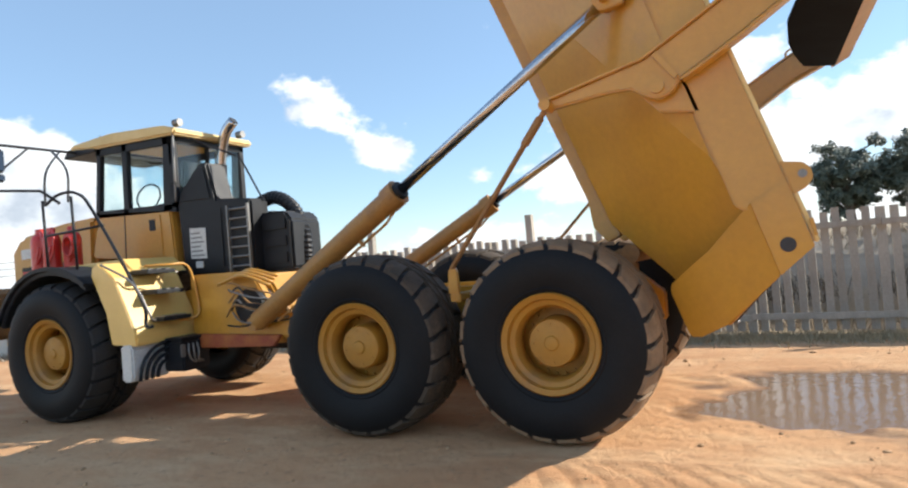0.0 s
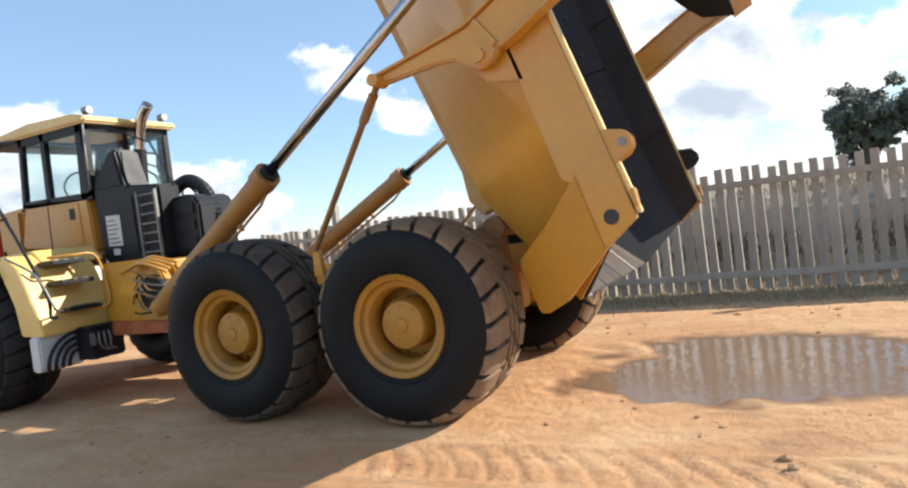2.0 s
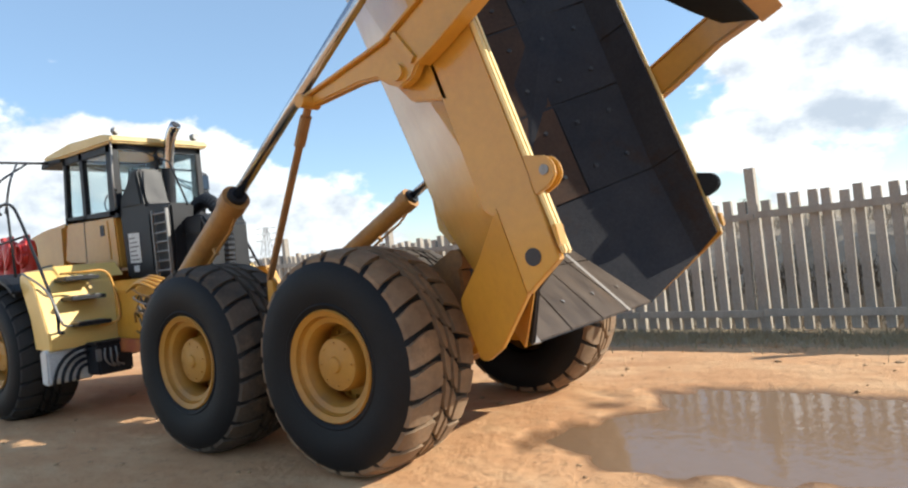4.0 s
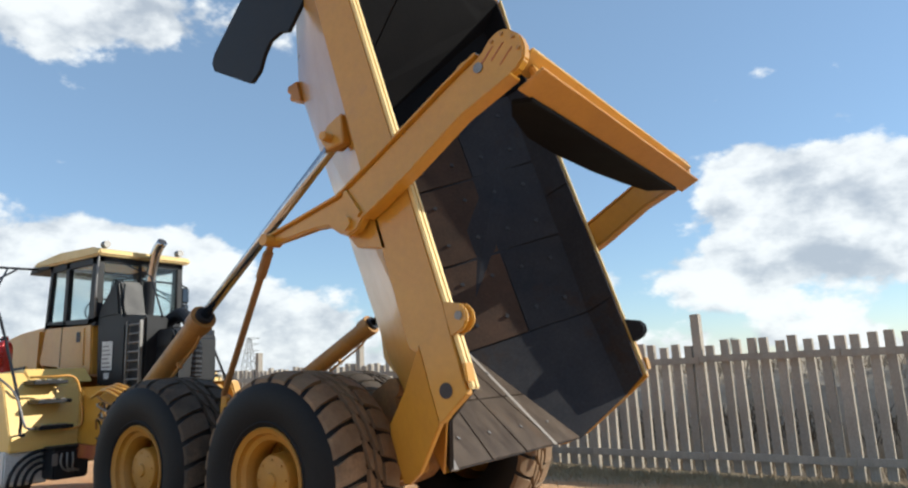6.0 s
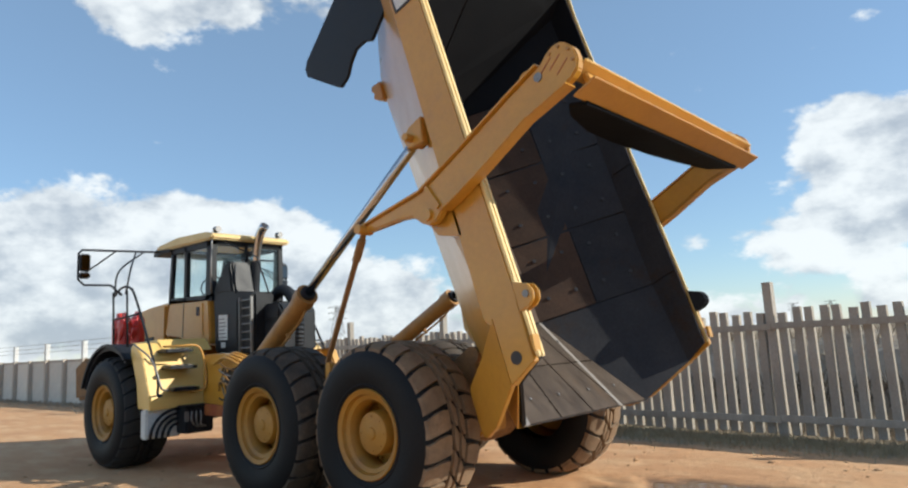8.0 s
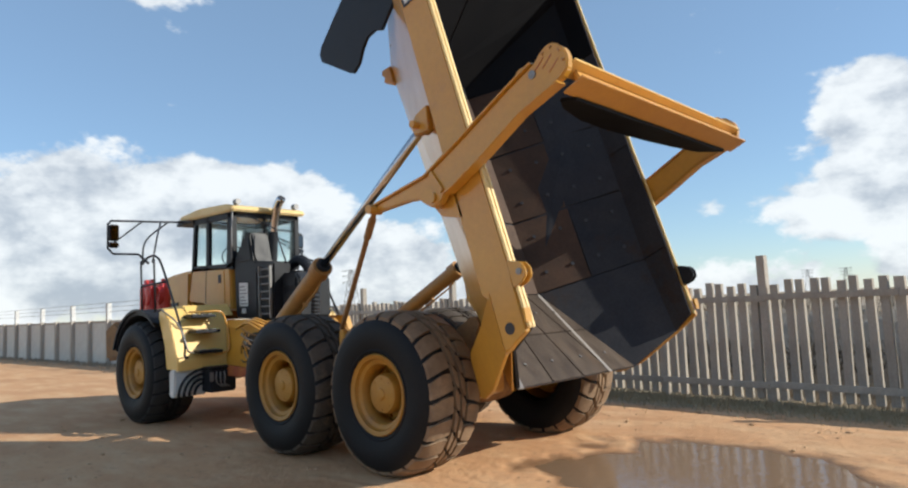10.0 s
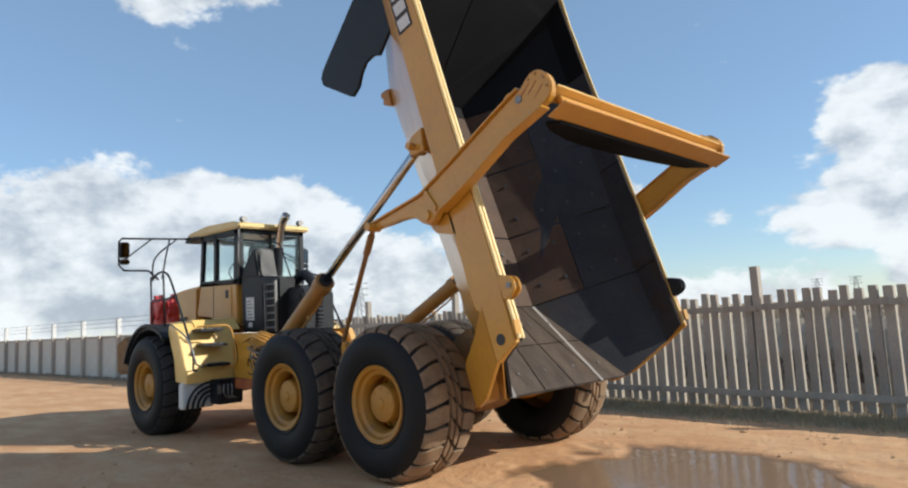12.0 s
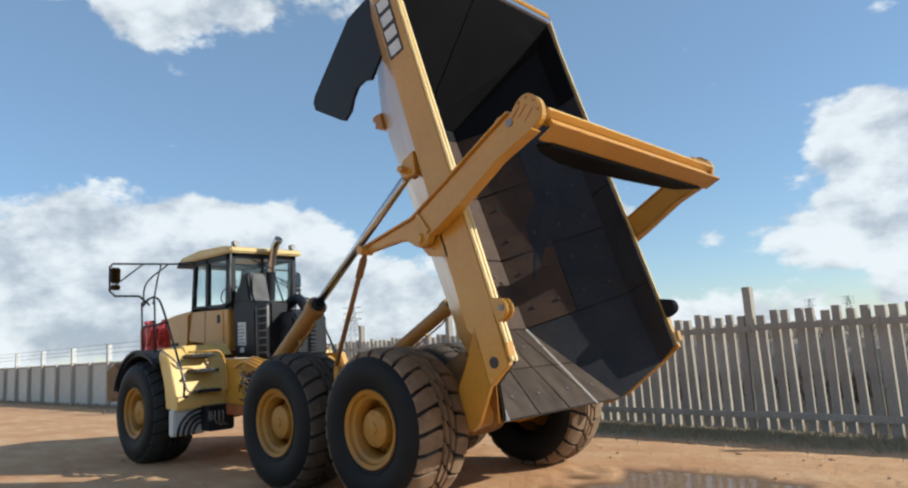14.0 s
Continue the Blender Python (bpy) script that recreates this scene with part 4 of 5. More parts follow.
# tipping rams
for far in (False, True):
    def Y(a):
        return W - a if far else a
    base, head_ = Vector((-3.46, Y(0.62), 0.98)), B(2.225, 0.0, 0.62)
    head_ = Vector((head_.x, Y(0.10), head_.z))
    d = (head_ - base).normalized()
    c = base + d * 2.33
    ram = tp("tipping_ram", tube([base + d * 0.05, base + d * 2.2], 0.105, 24), TAN, "yellow hydraulic ram with a chromed rod", smooth=False)
    part("ram_gland", tube([base + d * 2.2, base + d * 2.34], 0.125, 24), TAN, ram)
    part("ram_seal", tube([base + d * 2.34, base + d * 2.38], 0.085, 24), BLACK, ram)
    part("ram_rod", tube([base + d * 2.36, head_ - d * 0.06], 0.048, 24), CHROME, ram, "polished chromed rod", smooth=True)
    side = d.cross(Vector((0, 1, 0))).normalized()
    yo = Vector((0, 0.05 if far else -0.05, 0))
    for e, nm in ((head_, "rod_eye"), (base, "ram_foot")):
        part(nm, tube([e - yo * 1.2, e + yo * 1.2], 0.075, 20), TAN, ram)
    pipe = [base + d * 0.3 - side * 0.15, base + d * 1.2 - side * 0.15, base + d * 2.05 - side * 0.15, base + d * 2.2 - side * 0.11]
    part("ram_pipe", tube(pipe, 0.014, 8), TAN, ram)
    for f in (0.5, 1.1, 1.7):
        part("pipe_clamp", strut(base + d * f - side * 0.17, base + d * f - side * 0.09, 0.04, 0.03), TAN, ram)

# cab
CY0, CY1 = 1.22, 2.52
cab = tp("cab", side_prism([(-6.75, 1.9), (-6.55, 2.5), (-5.25, 2.42), (-5.2, 1.72), (-5.9, 1.7), (-6.2, 1.85)], CY0, CY1, 0.02), FADED, "yellow driver's cab with dark glass and a cream roof")


def cp(name, bm, material, label="", smooth=False):
    return part(name, bm, material, cab, label, smooth=smooth)


cp("cab_roof", side_prism([(-7.0, 3.40), (-6.95, 3.46), (-6.2, 3.52), (-5.25, 3.48), (-5.02, 3.42), (-5.02, 3.34), (-6.6, 3.36)], CY0 - 0.06, CY1 + 0.06, 0.025), ROOF, "cream cab roof")
cp("sun_visor", side_prism([(-7.16, 3.30), (-7.05, 3.42), (-6.5, 3.38), (-6.5, 3.32)], CY0 - 0.04, CY1 + 0.04, 0.015), BLACK)


def pillar(x0, z0, x1, z1, w, y, d=0.07):
    return side_prism([(x0, z0), (x0 + w, z0), (x1 + w, z1), (x1, z1)], y, y + d, 0.006)


for y in (CY0, CY1 - 0.07):
    cp("pillar", pillar(-6.62, 2.44, -6.52, 3.36, 0.08, y), BLACK)
    cp("pillar", pillar(-6.08, 2.42, -6.05, 3.36, 0.10, y), BLACK)
    cp("pillar", pillar(-5.36, 2.40, -5.30, 3.36, 0.16, y), BLACK)
    cp("window_rail", side_prism([(-6.62, 2.42), (-5.2, 2.38), (-5.2, 2.48), (-6.6, 2.52)], y, y + 0.07, 0.006), BLACK)
    cp("window_rail", side_prism([(-6.55, 3.26), (-5.2, 3.24), (-5.2, 3.36), (-6.55, 3.37)], y, y + 0.07, 0.006), BLACK)
    for xz in ([(-6.53, 2.5), (-6.07, 2.48), (-6.04, 3.27), (-6.45, 3.28)], [(-5.98, 2.48), (-5.36, 2.46), (-5.31, 3.26), (-5.96, 3.27)]):
        g = cp("cab_window", side_prism(xz, y + 0.03, y + 0.036), GLASS, "tinted cab window glass")
        g.visible_shadow = False
for x, xz in ((-5.18, 0), (-6.6, 1)):
    g = cp("cab_window", prism([(x, CY0 + 0.08, 2.48), (x, CY1 - 0.08, 2.48), (x + (0.02 if not xz else 0.1), CY1 - 0.08, 3.3), (x + (0.02 if not xz else 0.1), CY0 + 0.08, 3.3)], (0.006, 0, 0)), GLASS, "tinted cab window glass")
    g.visible_shadow = False
for y in (CY0 + 0.0, CY1 - 0.09, HALF + 0.28):
    cp("rear_pillar", box((-5.21, y, 2.42), (-5.14, y + (0.09 if y != HALF + 0.28 else 0.03), 3.36), 0.008), BLACK)
cp("rear_rail", box((-5.21, CY0, 2.38), (-5.14, CY1, 2.5), 0.008), BLACK)
cp("rear_rail", box((-5.21, CY0, 3.26), (-5.14, CY1, 3.36), 0.008), BLACK)
cp("cab_floor", box((-6.5, CY0 + 0.05, 2.3), (-5.25, CY1 - 0.05, 2.36)), BLACK)
cp("driver_seat", side_prism([(-6.0, 2.36), (-6.05, 2.55), (-5.65, 2.58), (-5.5, 3.1), (-5.38, 3.1), (-5.42, 2.36)], 1.6, 2.1, 0.03), BLACK)
cp("steering_wheel", tube([Vector((-6.32 + 0.08 * math.sin(a), 1.85 + 0.19 * math.cos(a), 2.72 + 0.17 * math.sin(a))) for a in [2 * math.pi * k / 24 for k in range(25)]], 0.014, 6), BLACK, smooth=True)
cp("door_seam", side_prism([(-6.1, 1.84), (-6.085, 1.84), (-6.06, 2.42), (-6.075, 2.42)], CY0 - 0.004, CY0 + 0.01), INK)
cp("door_latch", box((-5.62, CY0 - 0.018, 2.16), (-5.5, CY0 + 0.01, 2.32), 0.008), BLACK)
cp("door_panel", side_prism([(-6.05, 1.86), (-6.02, 2.40), (-5.42, 2.37), (-5.4, 1.84)], CY0 - 0.012, CY0 + 0.01, 0.008), FADED)
cp("work_lamp", tube([(-5.12, CY0 + 0.05, 3.5), (-5.02, CY0 + 0.05, 3.5)], 0.05, 14), GREYM)
cp("work_lamp", tube([(-5.12, CY1 - 0.12, 3.5), (-5.02, CY1 - 0.12, 3.5)], 0.05, 14), GREYM)
cp("grab_bar", tube(smooth_path([(-5.1, CY0 - 0.03, 2.5), (-5.06, CY0 - 0.06, 2.9), (-5.08, CY0 - 0.03, 3.35)]), 0.014, 8), GREYM, smooth=True)
cp("side_light", box((-5.17, CY0 - 0.05, 2.72), (-5.08, CY0 + 0.02, 2.98), 0.015), BLACK)
for y in (1.5, 1.62):
    cp("aerial", tube([(-6.75, y, 3.44), (-6.78, y - 0.01, 3.62)], 0.008, 6), BLACK)
cp("beacon_base", tube([(-6.5, 1.45, 3.5), (-6.5, 1.45, 3.56)], 0.05, 12), BLACK)

# engine hood and nose
tp("hood", side_prism([(-6.7, 1.55), (-6.66, 2.46), (-7.4, 2.42), (-8.25, 2.3), (-8.45, 2.1), (-8.45, 1.55)], 1.2, 2.5, 0.06), FADED, "yellow engine hood")
tp("hood_badge", side_prism([(-8.2, 1.98), (-8.2, 2.12), (-7.75, 2.14), (-7.75, 2.0)], 1.188, 1.195), WHITE)
tp("hood_grille", side_prism([(-8.2, 1.62), (-8.2, 1.86), (-7.1, 1.9), (-7.1, 1.62)], 1.185, 1.197, 0.004), BLACK)
tp("bumper", side_prism([(-8.55, 0.85), (-8.6, 1.45), (-8.2, 1.6), (-7.9, 1.5), (-7.9, 0.9)], 0.45, 2.65, 0.05), GRIMY_SHADED, "mud-caked yellow front bumper")

# fenders with stepped rear slopes
for far in (False, True):
    def Y(a, b):
        return (W - a, W - b) if far else (a, b)
    arc = [(-5.85 + 1.02 * math.cos(radians(a)), 0.79 + 0.98 * math.sin(radians(a))) for a in range(160, 40, -10)]
    inner = [(-5.85 + 0.93 * math.cos(radians(a)), 0.79 + 0.89 * math.sin(radians(a))) for a in range(50, 161, 10)]
    fend = tp("fender", side_prism(arc + inner, *Y(-0.03, 0.80), 0.01), BLACK, "black moulded wheel arch")
    part("fender_lip", side_prism([(x, z + 0.01) for x, z in arc] + [(-5.85 + 0.97 * math.cos(radians(a)), 0.80 + 0.93 * math.sin(radians(a))) for a in range(50, 161, 10)], *Y(-0.07, -0.03), 0.008), BLACK, fend)
    tp("step_panel", side_prism([(-5.2, 1.72), (-5.1, 1.76), (-4.86, 1.58), (-4.58, 0.98), (-4.58, 0.84), (-4.96, 0.86), (-5.02, 1.2), (-5.16, 1.5), (-5.22, 1.62)], *Y(0.03, 0.92), 0.012), SUNLIT_YELLOW, "yellow sloping step panel, sunlight in its colour")
    tp("deck", side_prism([(-6.7, 1.70), (-6.7, 1.76), (-5.1, 1.80), (-4.9, 1.62), (-5.12, 1.70)], *Y(0.35, 1.1), 0.01), SUNLIT_YELLOW)
    for x0, x1, z in ((-4.92, -4.62, 1.65), (-4.80, -4.50, 1.42), (-4.62, -4.42, 1.12)):
        ya, yb = sorted(Y(0.27, 0.66))
        step = tp("step", box((x0, ya, z - 0.045), (x1, yb, z), 0.008), BLACK, "black grated step")
        for b in range(3):
            yy = sorted(Y(0.30 + 0.12 * b, 0.36 + 0.12 * b))
            part("grip_bar", box((x0 + 0.02, yy[0], z), (x1 - 0.02, yy[1], z + 0.012), 0.003), GREYM, step)
    loop = [(-4.62, 0.22, 1.69), (-4.45, 0.40, 1.69), (-4.42, 0.62, 1.68), (-4.40, 0.70, 1.5), (-4.36, 0.72, 1.16), (-4.40, 0.66, 1.07), (-4.58, 0.60, 1.06)]
    tp("handrail", tube(smooth_path([(px, Y(py, 0)[0], pz) for px, py, pz in loop], 5), 0.015, 8), FADED if not far else BLACK, smooth=True)
    grip = [(-4.98, -0.02, 1.74), (-4.62, 0.06, 1.52), (-4.46, 0.11, 1.2), (-4.46, 0.14, 1.12), (-4.55, 0.28, 1.09)]
    tp("handrail", tube(smooth_path([(px, Y(py, 0)[0], pz) for px, py, pz in grip], 5), 0.013, 8), GREYM, smooth=True)
    y = Y(0.10, 0)[0]
    tp("handrail", tube(smooth_path([(-6.0, y, 2.50), (-5.75, y, 2.60), (-5.45, y, 2.58), (-5.2, y, 2.35), (-4.55, y, 1.35), (-4.5, y, 1.06), (-4.4, y, 1.04)], 5), 0.018, 8), BLACK, "black bent tube handrail", smooth=True)
    for x in (-6.05, -5.55):
        tp("rail_post", tube([(x, y + (0.02 if not far else -0.02), 1.72), (x, y, 2.56)], 0.016, 8), BLACK, smooth=True)
    tp("mid_rail", tube([(-6.05, y, 2.14), (-5.05, y, 2.18)], 0.014, 8), BLACK, smooth=True)
    # mirror frame
    my = Y(-0.30, 0)[0]
    cy = Y(CY0 - 0.02, 0)[0]
    tp("mirror_frame", tube([(-6.9, cy, 3.36), (-6.45, my + (0.08 if not far else -0.08), 3.25), (-6.36, my, 3.18), (-6.36, my, 2.78), (-6.4, my + (0.1 if not far else -0.1), 2.7), (-5.95, Y(0.02, 0)[0], 2.66), (-5.75, y, 2.5)], 0.018, 8), BLACK, "black tube mirror frame")
    tp("mirror_frame", tube([(-6.62, Y(0.35, 0)[0], 3.29), (-6.38, my, 2.80)], 0.013, 8), BLACK)
    tp("mirror_frame", tube(smooth_path([(-6.75, Y(0.85, 0)[0], 3.32), (-6.1, Y(0.2, 0)[0], 2.9), (-6.0, y, 2.5)]), 0.014, 8), BLACK)
    tp("mirror_frame", tube(smooth_path([(-6.7, Y(0.7, 0)[0], 3.31), (-5.8, Y(0.25, 0)[0], 2.9), (-5.6, y, 2.5)]), 0.014, 8), BLACK)
    for z0, z1 in ((2.90, 3.17), (2.79, 2.885)):
        mir = tp("mirror", box((-6.36, my - 0.0 if far else my, z0), (-6.28, (my - 0.15) if far else my + 0.15, z1), 0.02) if not far else box((-6.36, my - 0.15, z0), (-6.28, my, z1), 0.02), BLACK)
        part("mirror_glass", box((-6.278, min(my, my + (0.15 if not far else -0.15)) + 0.02, z0 + 0.02), (-6.274, max(my, my + (0.15 if not far else -0.15)) - 0.02, z1 - 0.02)), MIRROR, mir)

# red cylinders on the deck
for k, (x, y) in enumerate(((-6.62, 0.42), (-6.40, 0.42), (-6.16, 0.52))):
    cyl = tp("red_cylinder", lathe([(0.001, 1.74), (0.10, 1.74), (0.105, 1.78), (0.105, 2.12), (0.085, 2.19), (0.04, 2.22), (0.04, 2.27), (0.001, 2.27)], (x, y, 0), 20, "z"), RED, "red pressure cylinder", smooth=False)
    part("valve", box((x - 0.05, y - 0.03, 2.22), (x + 0.05, y + 0.03, 2.28), 0.008), RED, cyl)
    part("hose", tube(smooth_path([(x + 0.05, y - 0.02, 2.25), (x + 0.16, y - 0.08, 2.15), (x + 0.15, y - 0.1, 1.95), (x + 0.08, y - 0.12, 1.85), (x + 0.13, y - 0.1, 2.05)]), 0.016, 8), RED, cyl, smooth=True)
for k in range(3):
    tp("red_hose_coil", tube([Vector((-6.02 + 0.085 * math.cos(a), 0.36 + 0.03 * k, 2.02 + 0.12 * math.sin(a))) for a in [2 * math.pi * j / 20 for j in range(21)]], 0.018, 6), RED, smooth=True)
tp("cylinder_tray", box((-6.78, 0.28, 1.73), (-5.95, 0.66, 1.76), 0.006), RED)

# black air-cleaner housing with ladder, second housing, exhaust, hose
AY = 1.25
tp("air_housing", side_prism([(-5.11, 1.56), (-5.16, 2.45), (-5.10, 2.62), (-4.76, 2.95), (-4.62, 2.93), (-4.50, 2.47), (-3.97, 2.42), (-3.97, 1.54)], AY, 1.58, 0.03), BLACK, "black plastic air-cleaner housing")
tp("housing_panel", side_prism([(-5.04, 1.64), (-5.04, 2.36), (-4.42, 2.34), (-4.42, 1.62)], AY - 0.015, AY + 0.01, 0.012), BLACK)
tp("housing_hood", side_prism([(-5.06, 2.48), (-5.04, 2.6), (-4.74, 2.9), (-4.66, 2.88), (-4.58, 2.48)], AY - 0.015, AY + 0.01, 0.01), BLACK)
lab = tp("warning_label", side_prism([(-4.95, 1.76), (-4.95, 2.14), (-4.69, 2.13), (-4.69, 1.75)], AY - 0.022, AY - 0.016), WHITE, "white printed warning label")
for k in range(6):
    z = 2.08 - 0.055 * k
    part("print_bar", side_prism([(-4.93, z - 0.02), (-4.93, z), (-4.75 + 0.03 * (k % 3 - 1), z), (-4.75 + 0.03 * (k % 3 - 1), z - 0.02)], AY - 0.025, AY - 0.0225), GREYM, lab)
tp("small_label", side_prism([(-4.88, 1.64), (-4.88, 1.72), (-4.76, 1.72), (-4.76, 1.64)], AY - 0.022, AY - 0.016), WHITE)
lad = tp("ladder", box((-4.31, AY - 0.06, 1.55), (-4.28, AY - 0.02, 2.36), 0.005), GREYM, "grey steel ladder")
part("stile", box((-4.0, AY - 0.06, 1.55), (-3.97, AY - 0.02, 2.36), 0.005), GREYM, lad)
for k in range(7):
    part("rung", tube([(-4.29, AY - 0.04, 1.62 + 0.115 * k), (-3.98, AY - 0.04, 1.62 + 0.115 * k)], 0.013, 8), GREYM, lad)
tp("cooler_housing", side_prism([(-4.0, 1.54), (-4.0, 2.24), (-3.62, 2.24), (-3.52, 2.12), (-3.52, 1.54)], 1.42, 2.0, 0.03), BLACK, "black ribbed cooler housing")
for k in range(3):
    tp("cooler_rib", side_prism([(-3.95, 1.62 + 0.2 * k), (-3.95, 1.74 + 0.2 * k), (-3.6, 1.74 + 0.2 * k), (-3.6, 1.62 + 0.2 * k)], 1.40, 1.43, 0.006), BLACK)
tp("engine_block", box((-5.1, 1.8, 1.5), (-4.1, 2.4, 2.3), 0.04), BLACK)
tp("exhaust_pipe", tube(smooth_path([(-5.08, 1.92, 2.4), (-5.04, 1.92, 2.9), (-4.97, 1.92, 3.25), (-4.87, 1.92, 3.46), (-4.74, 1.92, 3.57)], 5), 0.072, 16), CHROME, "chromed exhaust stack", smooth=True)
# dark disc paints the shade inside the pipe's open end
tp("exhaust_mouth", tube([(-4.741, 1.92, 3.569), (-4.733, 1.92, 3.576)], 0.055, 16), INK)
tp("heat_shield", tube([(-5.09, 1.92, 2.35), (-5.02, 1.92, 3.02)], 0.088, 16), BLACK)
hose = smooth_path([(-4.5, 1.85, 2.2), (-4.4, 1.85, 2.38), (-4.05, 1.8, 2.46), (-3.74, 1.75, 2.3), (-3.58, 1.72, 2.0), (-3.55, 1.7, 1.65), (-3.58, 1.7, 1.45)], 12)
tp("ribbed_hose", tube(hose, 0.08, 12, [0.075 + 0.014 * (k % 2) for k in range(len(hose))]), BLACK, "black ribbed air hose")
tp("stay_bar", tube([(-4.3, 1.5, 2.98), (-4.9, 1.3, 3.28)], 0.012, 6), BLACK)
tp("stay_bar", tube([(-4.3, 1.5, 2.98), (-3.98, 1.5, 2.4)], 0.012, 6), BLACK)

# tank, battery box and hoses below the steps
tp("tank", side_prism([(-4.80, 0.46), (-4.80, 0.85), (-4.66, 0.86), (-4.62, 0.82), (-4.62, 0.50), (-4.66, 0.46)], 0.0, 0.5, 0.02), ZINC, "dull silver tank")
for k in range(4):
    r = 0.10 + 0.075 * k
    arc = [(-4.585 + 0.012 * k, 0.40 - r * math.cos(a) * 1.15, 0.47 + (0.16 + 0.07 * k) * math.sin(a)) for a in [math.pi * 0.5 * q / 8 for q in range(9)]]
    tp("black_hose", tube(arc + [(-4.56, 0.5, 0.66 + 0.06 * k)], 0.02, 8), BLACK, smooth=True)
tp("battery_box", box((-4.66, 0.42, 0.5), (-4.34, 0.82, 0.84), 0.02), BLACK, "black battery box")
tp("box_lid", box((-4.68, 0.40, 0.842), (-4.32, 0.84, 0.875), 0.01), BLACK)
for k in range(3):
    tp("cable", tube(smooth_path([(-4.33, 0.5 + 0.06 * k, 0.8), (-4.31, 0.48 + 0.07 * k, 0.7), (-4.32, 0.52 + 0.05 * k, 0.62), (-4.335, 0.6 + 0.05 * k, 0.58)]), 0.012, 6), GREYM, smooth=True)
tp("lamp_bracket", box((-4.36, 0.40, 0.66), (-4.33, 0.46, 0.80), 0.008), GREYM)
tp("far_tank", box((-5.0, 2.35, 0.46), (-4.15, 2.85, 0.86), 0.03), BLACK)


# ---- picket fence along the yard ----
def fence_y(x):
    return 7.12 - 0.078 * (x - 1.28)


SLOPE = math.atan(-0.078)
fence = tagged(new("picket_fence"), "weathered grey concrete picket fence behind the yard", "fence", kind="structure")
fence.location = (1.28, fence_y(1.28), -0.16)
FOFF = -Vector(fence.location)
POSTS = [1.28 + 1.9 * k for k in range(-9, 7)]
rng = random.Random(8)


def bar_mesh(name, sx, sy, sz, bevel, point=0.0):
    bm = bmesh.new()
    add_box(bm, (-sx / 2, -sy / 2, 0), (sx / 2, sy / 2, sz), bevel)
    me = bpy.data.meshes.new(name)
    bmesh.ops.recalc_face_normals(bm, faces=bm.faces)
    bm.to_mesh(me)
    bm.free()
    me.materials.append(PICKET)
    return me


TALL, SHORT = bar_mesh("post", 0.13, 0.13, 2.42, 0.0), bar_mesh("post", 0.13, 0.12, 1.97, 0.0)
PICK = [bar_mesh("picket", 0.112, 0.09, 1.86 + d, 0.0) for d in (0.0, 0.02, 0.045, -0.02)]
RAIL = bar_mesh("rail", 1.9, 0.055, 0.1, 0.0)
for k, x in enumerate(POSTS):
    tall = (round((x - 1.28) / 1.9)) % 2 == 0
    at = Matrix.Translation((x, fence_y(x), -0.2)) @ pose(0, 0, 0, rng.uniform(-1, 1), rng.uniform(-0.8, 0.8), math.degrees(SLOPE))
    part("post", TALL if tall else SHORT, None, fence, at=at, offset=FOFF)
    xm = x + 0.95
    for z in (0.08, 1.48):
        at = Matrix.Translation((xm, fence_y(xm) - 0.075, z + rng.uniform(-0.012, 0.012))) @ pose(0, 0, 0, 0, rng.uniform(-0.5, 0.5), math.degrees(SLOPE))
        part("rail", RAIL, None, fence, at=at, offset=FOFF)
    for j in range(1, 10):
        xp = x + 1.9 * j / 10 + rng.uniform(-0.012, 0.012)
        at = Matrix.Translation((xp, fence_y(xp) - 0.01, -0.10 + rng.uniform(-0.015, 0.015))) @ pose(0, 0, 0, rng.uniform(-0.6, 0.6), rng.uniform(-0.55, 0.55), math.degrees(SLOPE) + rng.uniform(-2, 2))
        part("picket", rng.choice(PICK), None, fence, at=at, offset=FOFF)

# panel wall further along, with taller posts
wall = tagged(new("panel_wall"), "pale precast concrete panel wall with tall white posts", "wall", kind="structure")
wall.location = (-25, 5.3, -0.16)
WOFF = -Vector(wall.location)


def plain_box(name, sx, sy, sz, material):
    bm = box((-sx / 2, -sy / 2, 0), (sx / 2, sy / 2, sz))
    me = bpy.data.meshes.new(name)
    bmesh.ops.recalc_face_normals(bm, faces=bm.faces)
    bm.to_mesh(me)
    bm.free()
    me.materials.append(material)
    return me


def wall_y(x):
    return 5.35 + 0.033 * (x + 22)


SLAB, STUD = plain_box("panel", 1.72, 0.06, 1.72, PANEL), plain_box("stud", 0.15, 0.16, 1.84, PICKET)
CAP_RAIL, STUB = plain_box("cap_rail", 1.68, 0.1, 0.09, PICKET), plain_box("stub", 0.2, 0.15, 0.62, WHITE)
for k in range(34):
    x = -13.0 - 1.8 * k
    at = Matrix.Translation((x - 0.9, wall_y(x - 0.9), -0.2))
    part("panel", SLAB, None, wall, at=at, offset=WOFF)
    part("cap_rail", CAP_RAIL, None, wall, at=Matrix.Translation((x - 0.9, wall_y(x - 0.9), 1.524)), offset=WOFF)
    part("stud", STUD, None, wall, at=Matrix.Translation((x, wall_y(x) - 0.06, -0.2)), offset=WOFF)
    if k % 2:
        part("stub", STUB, None, wall, at=Matrix.Translation((x, wall_y(x) - 0.06, 1.644)), offset=WOFF)
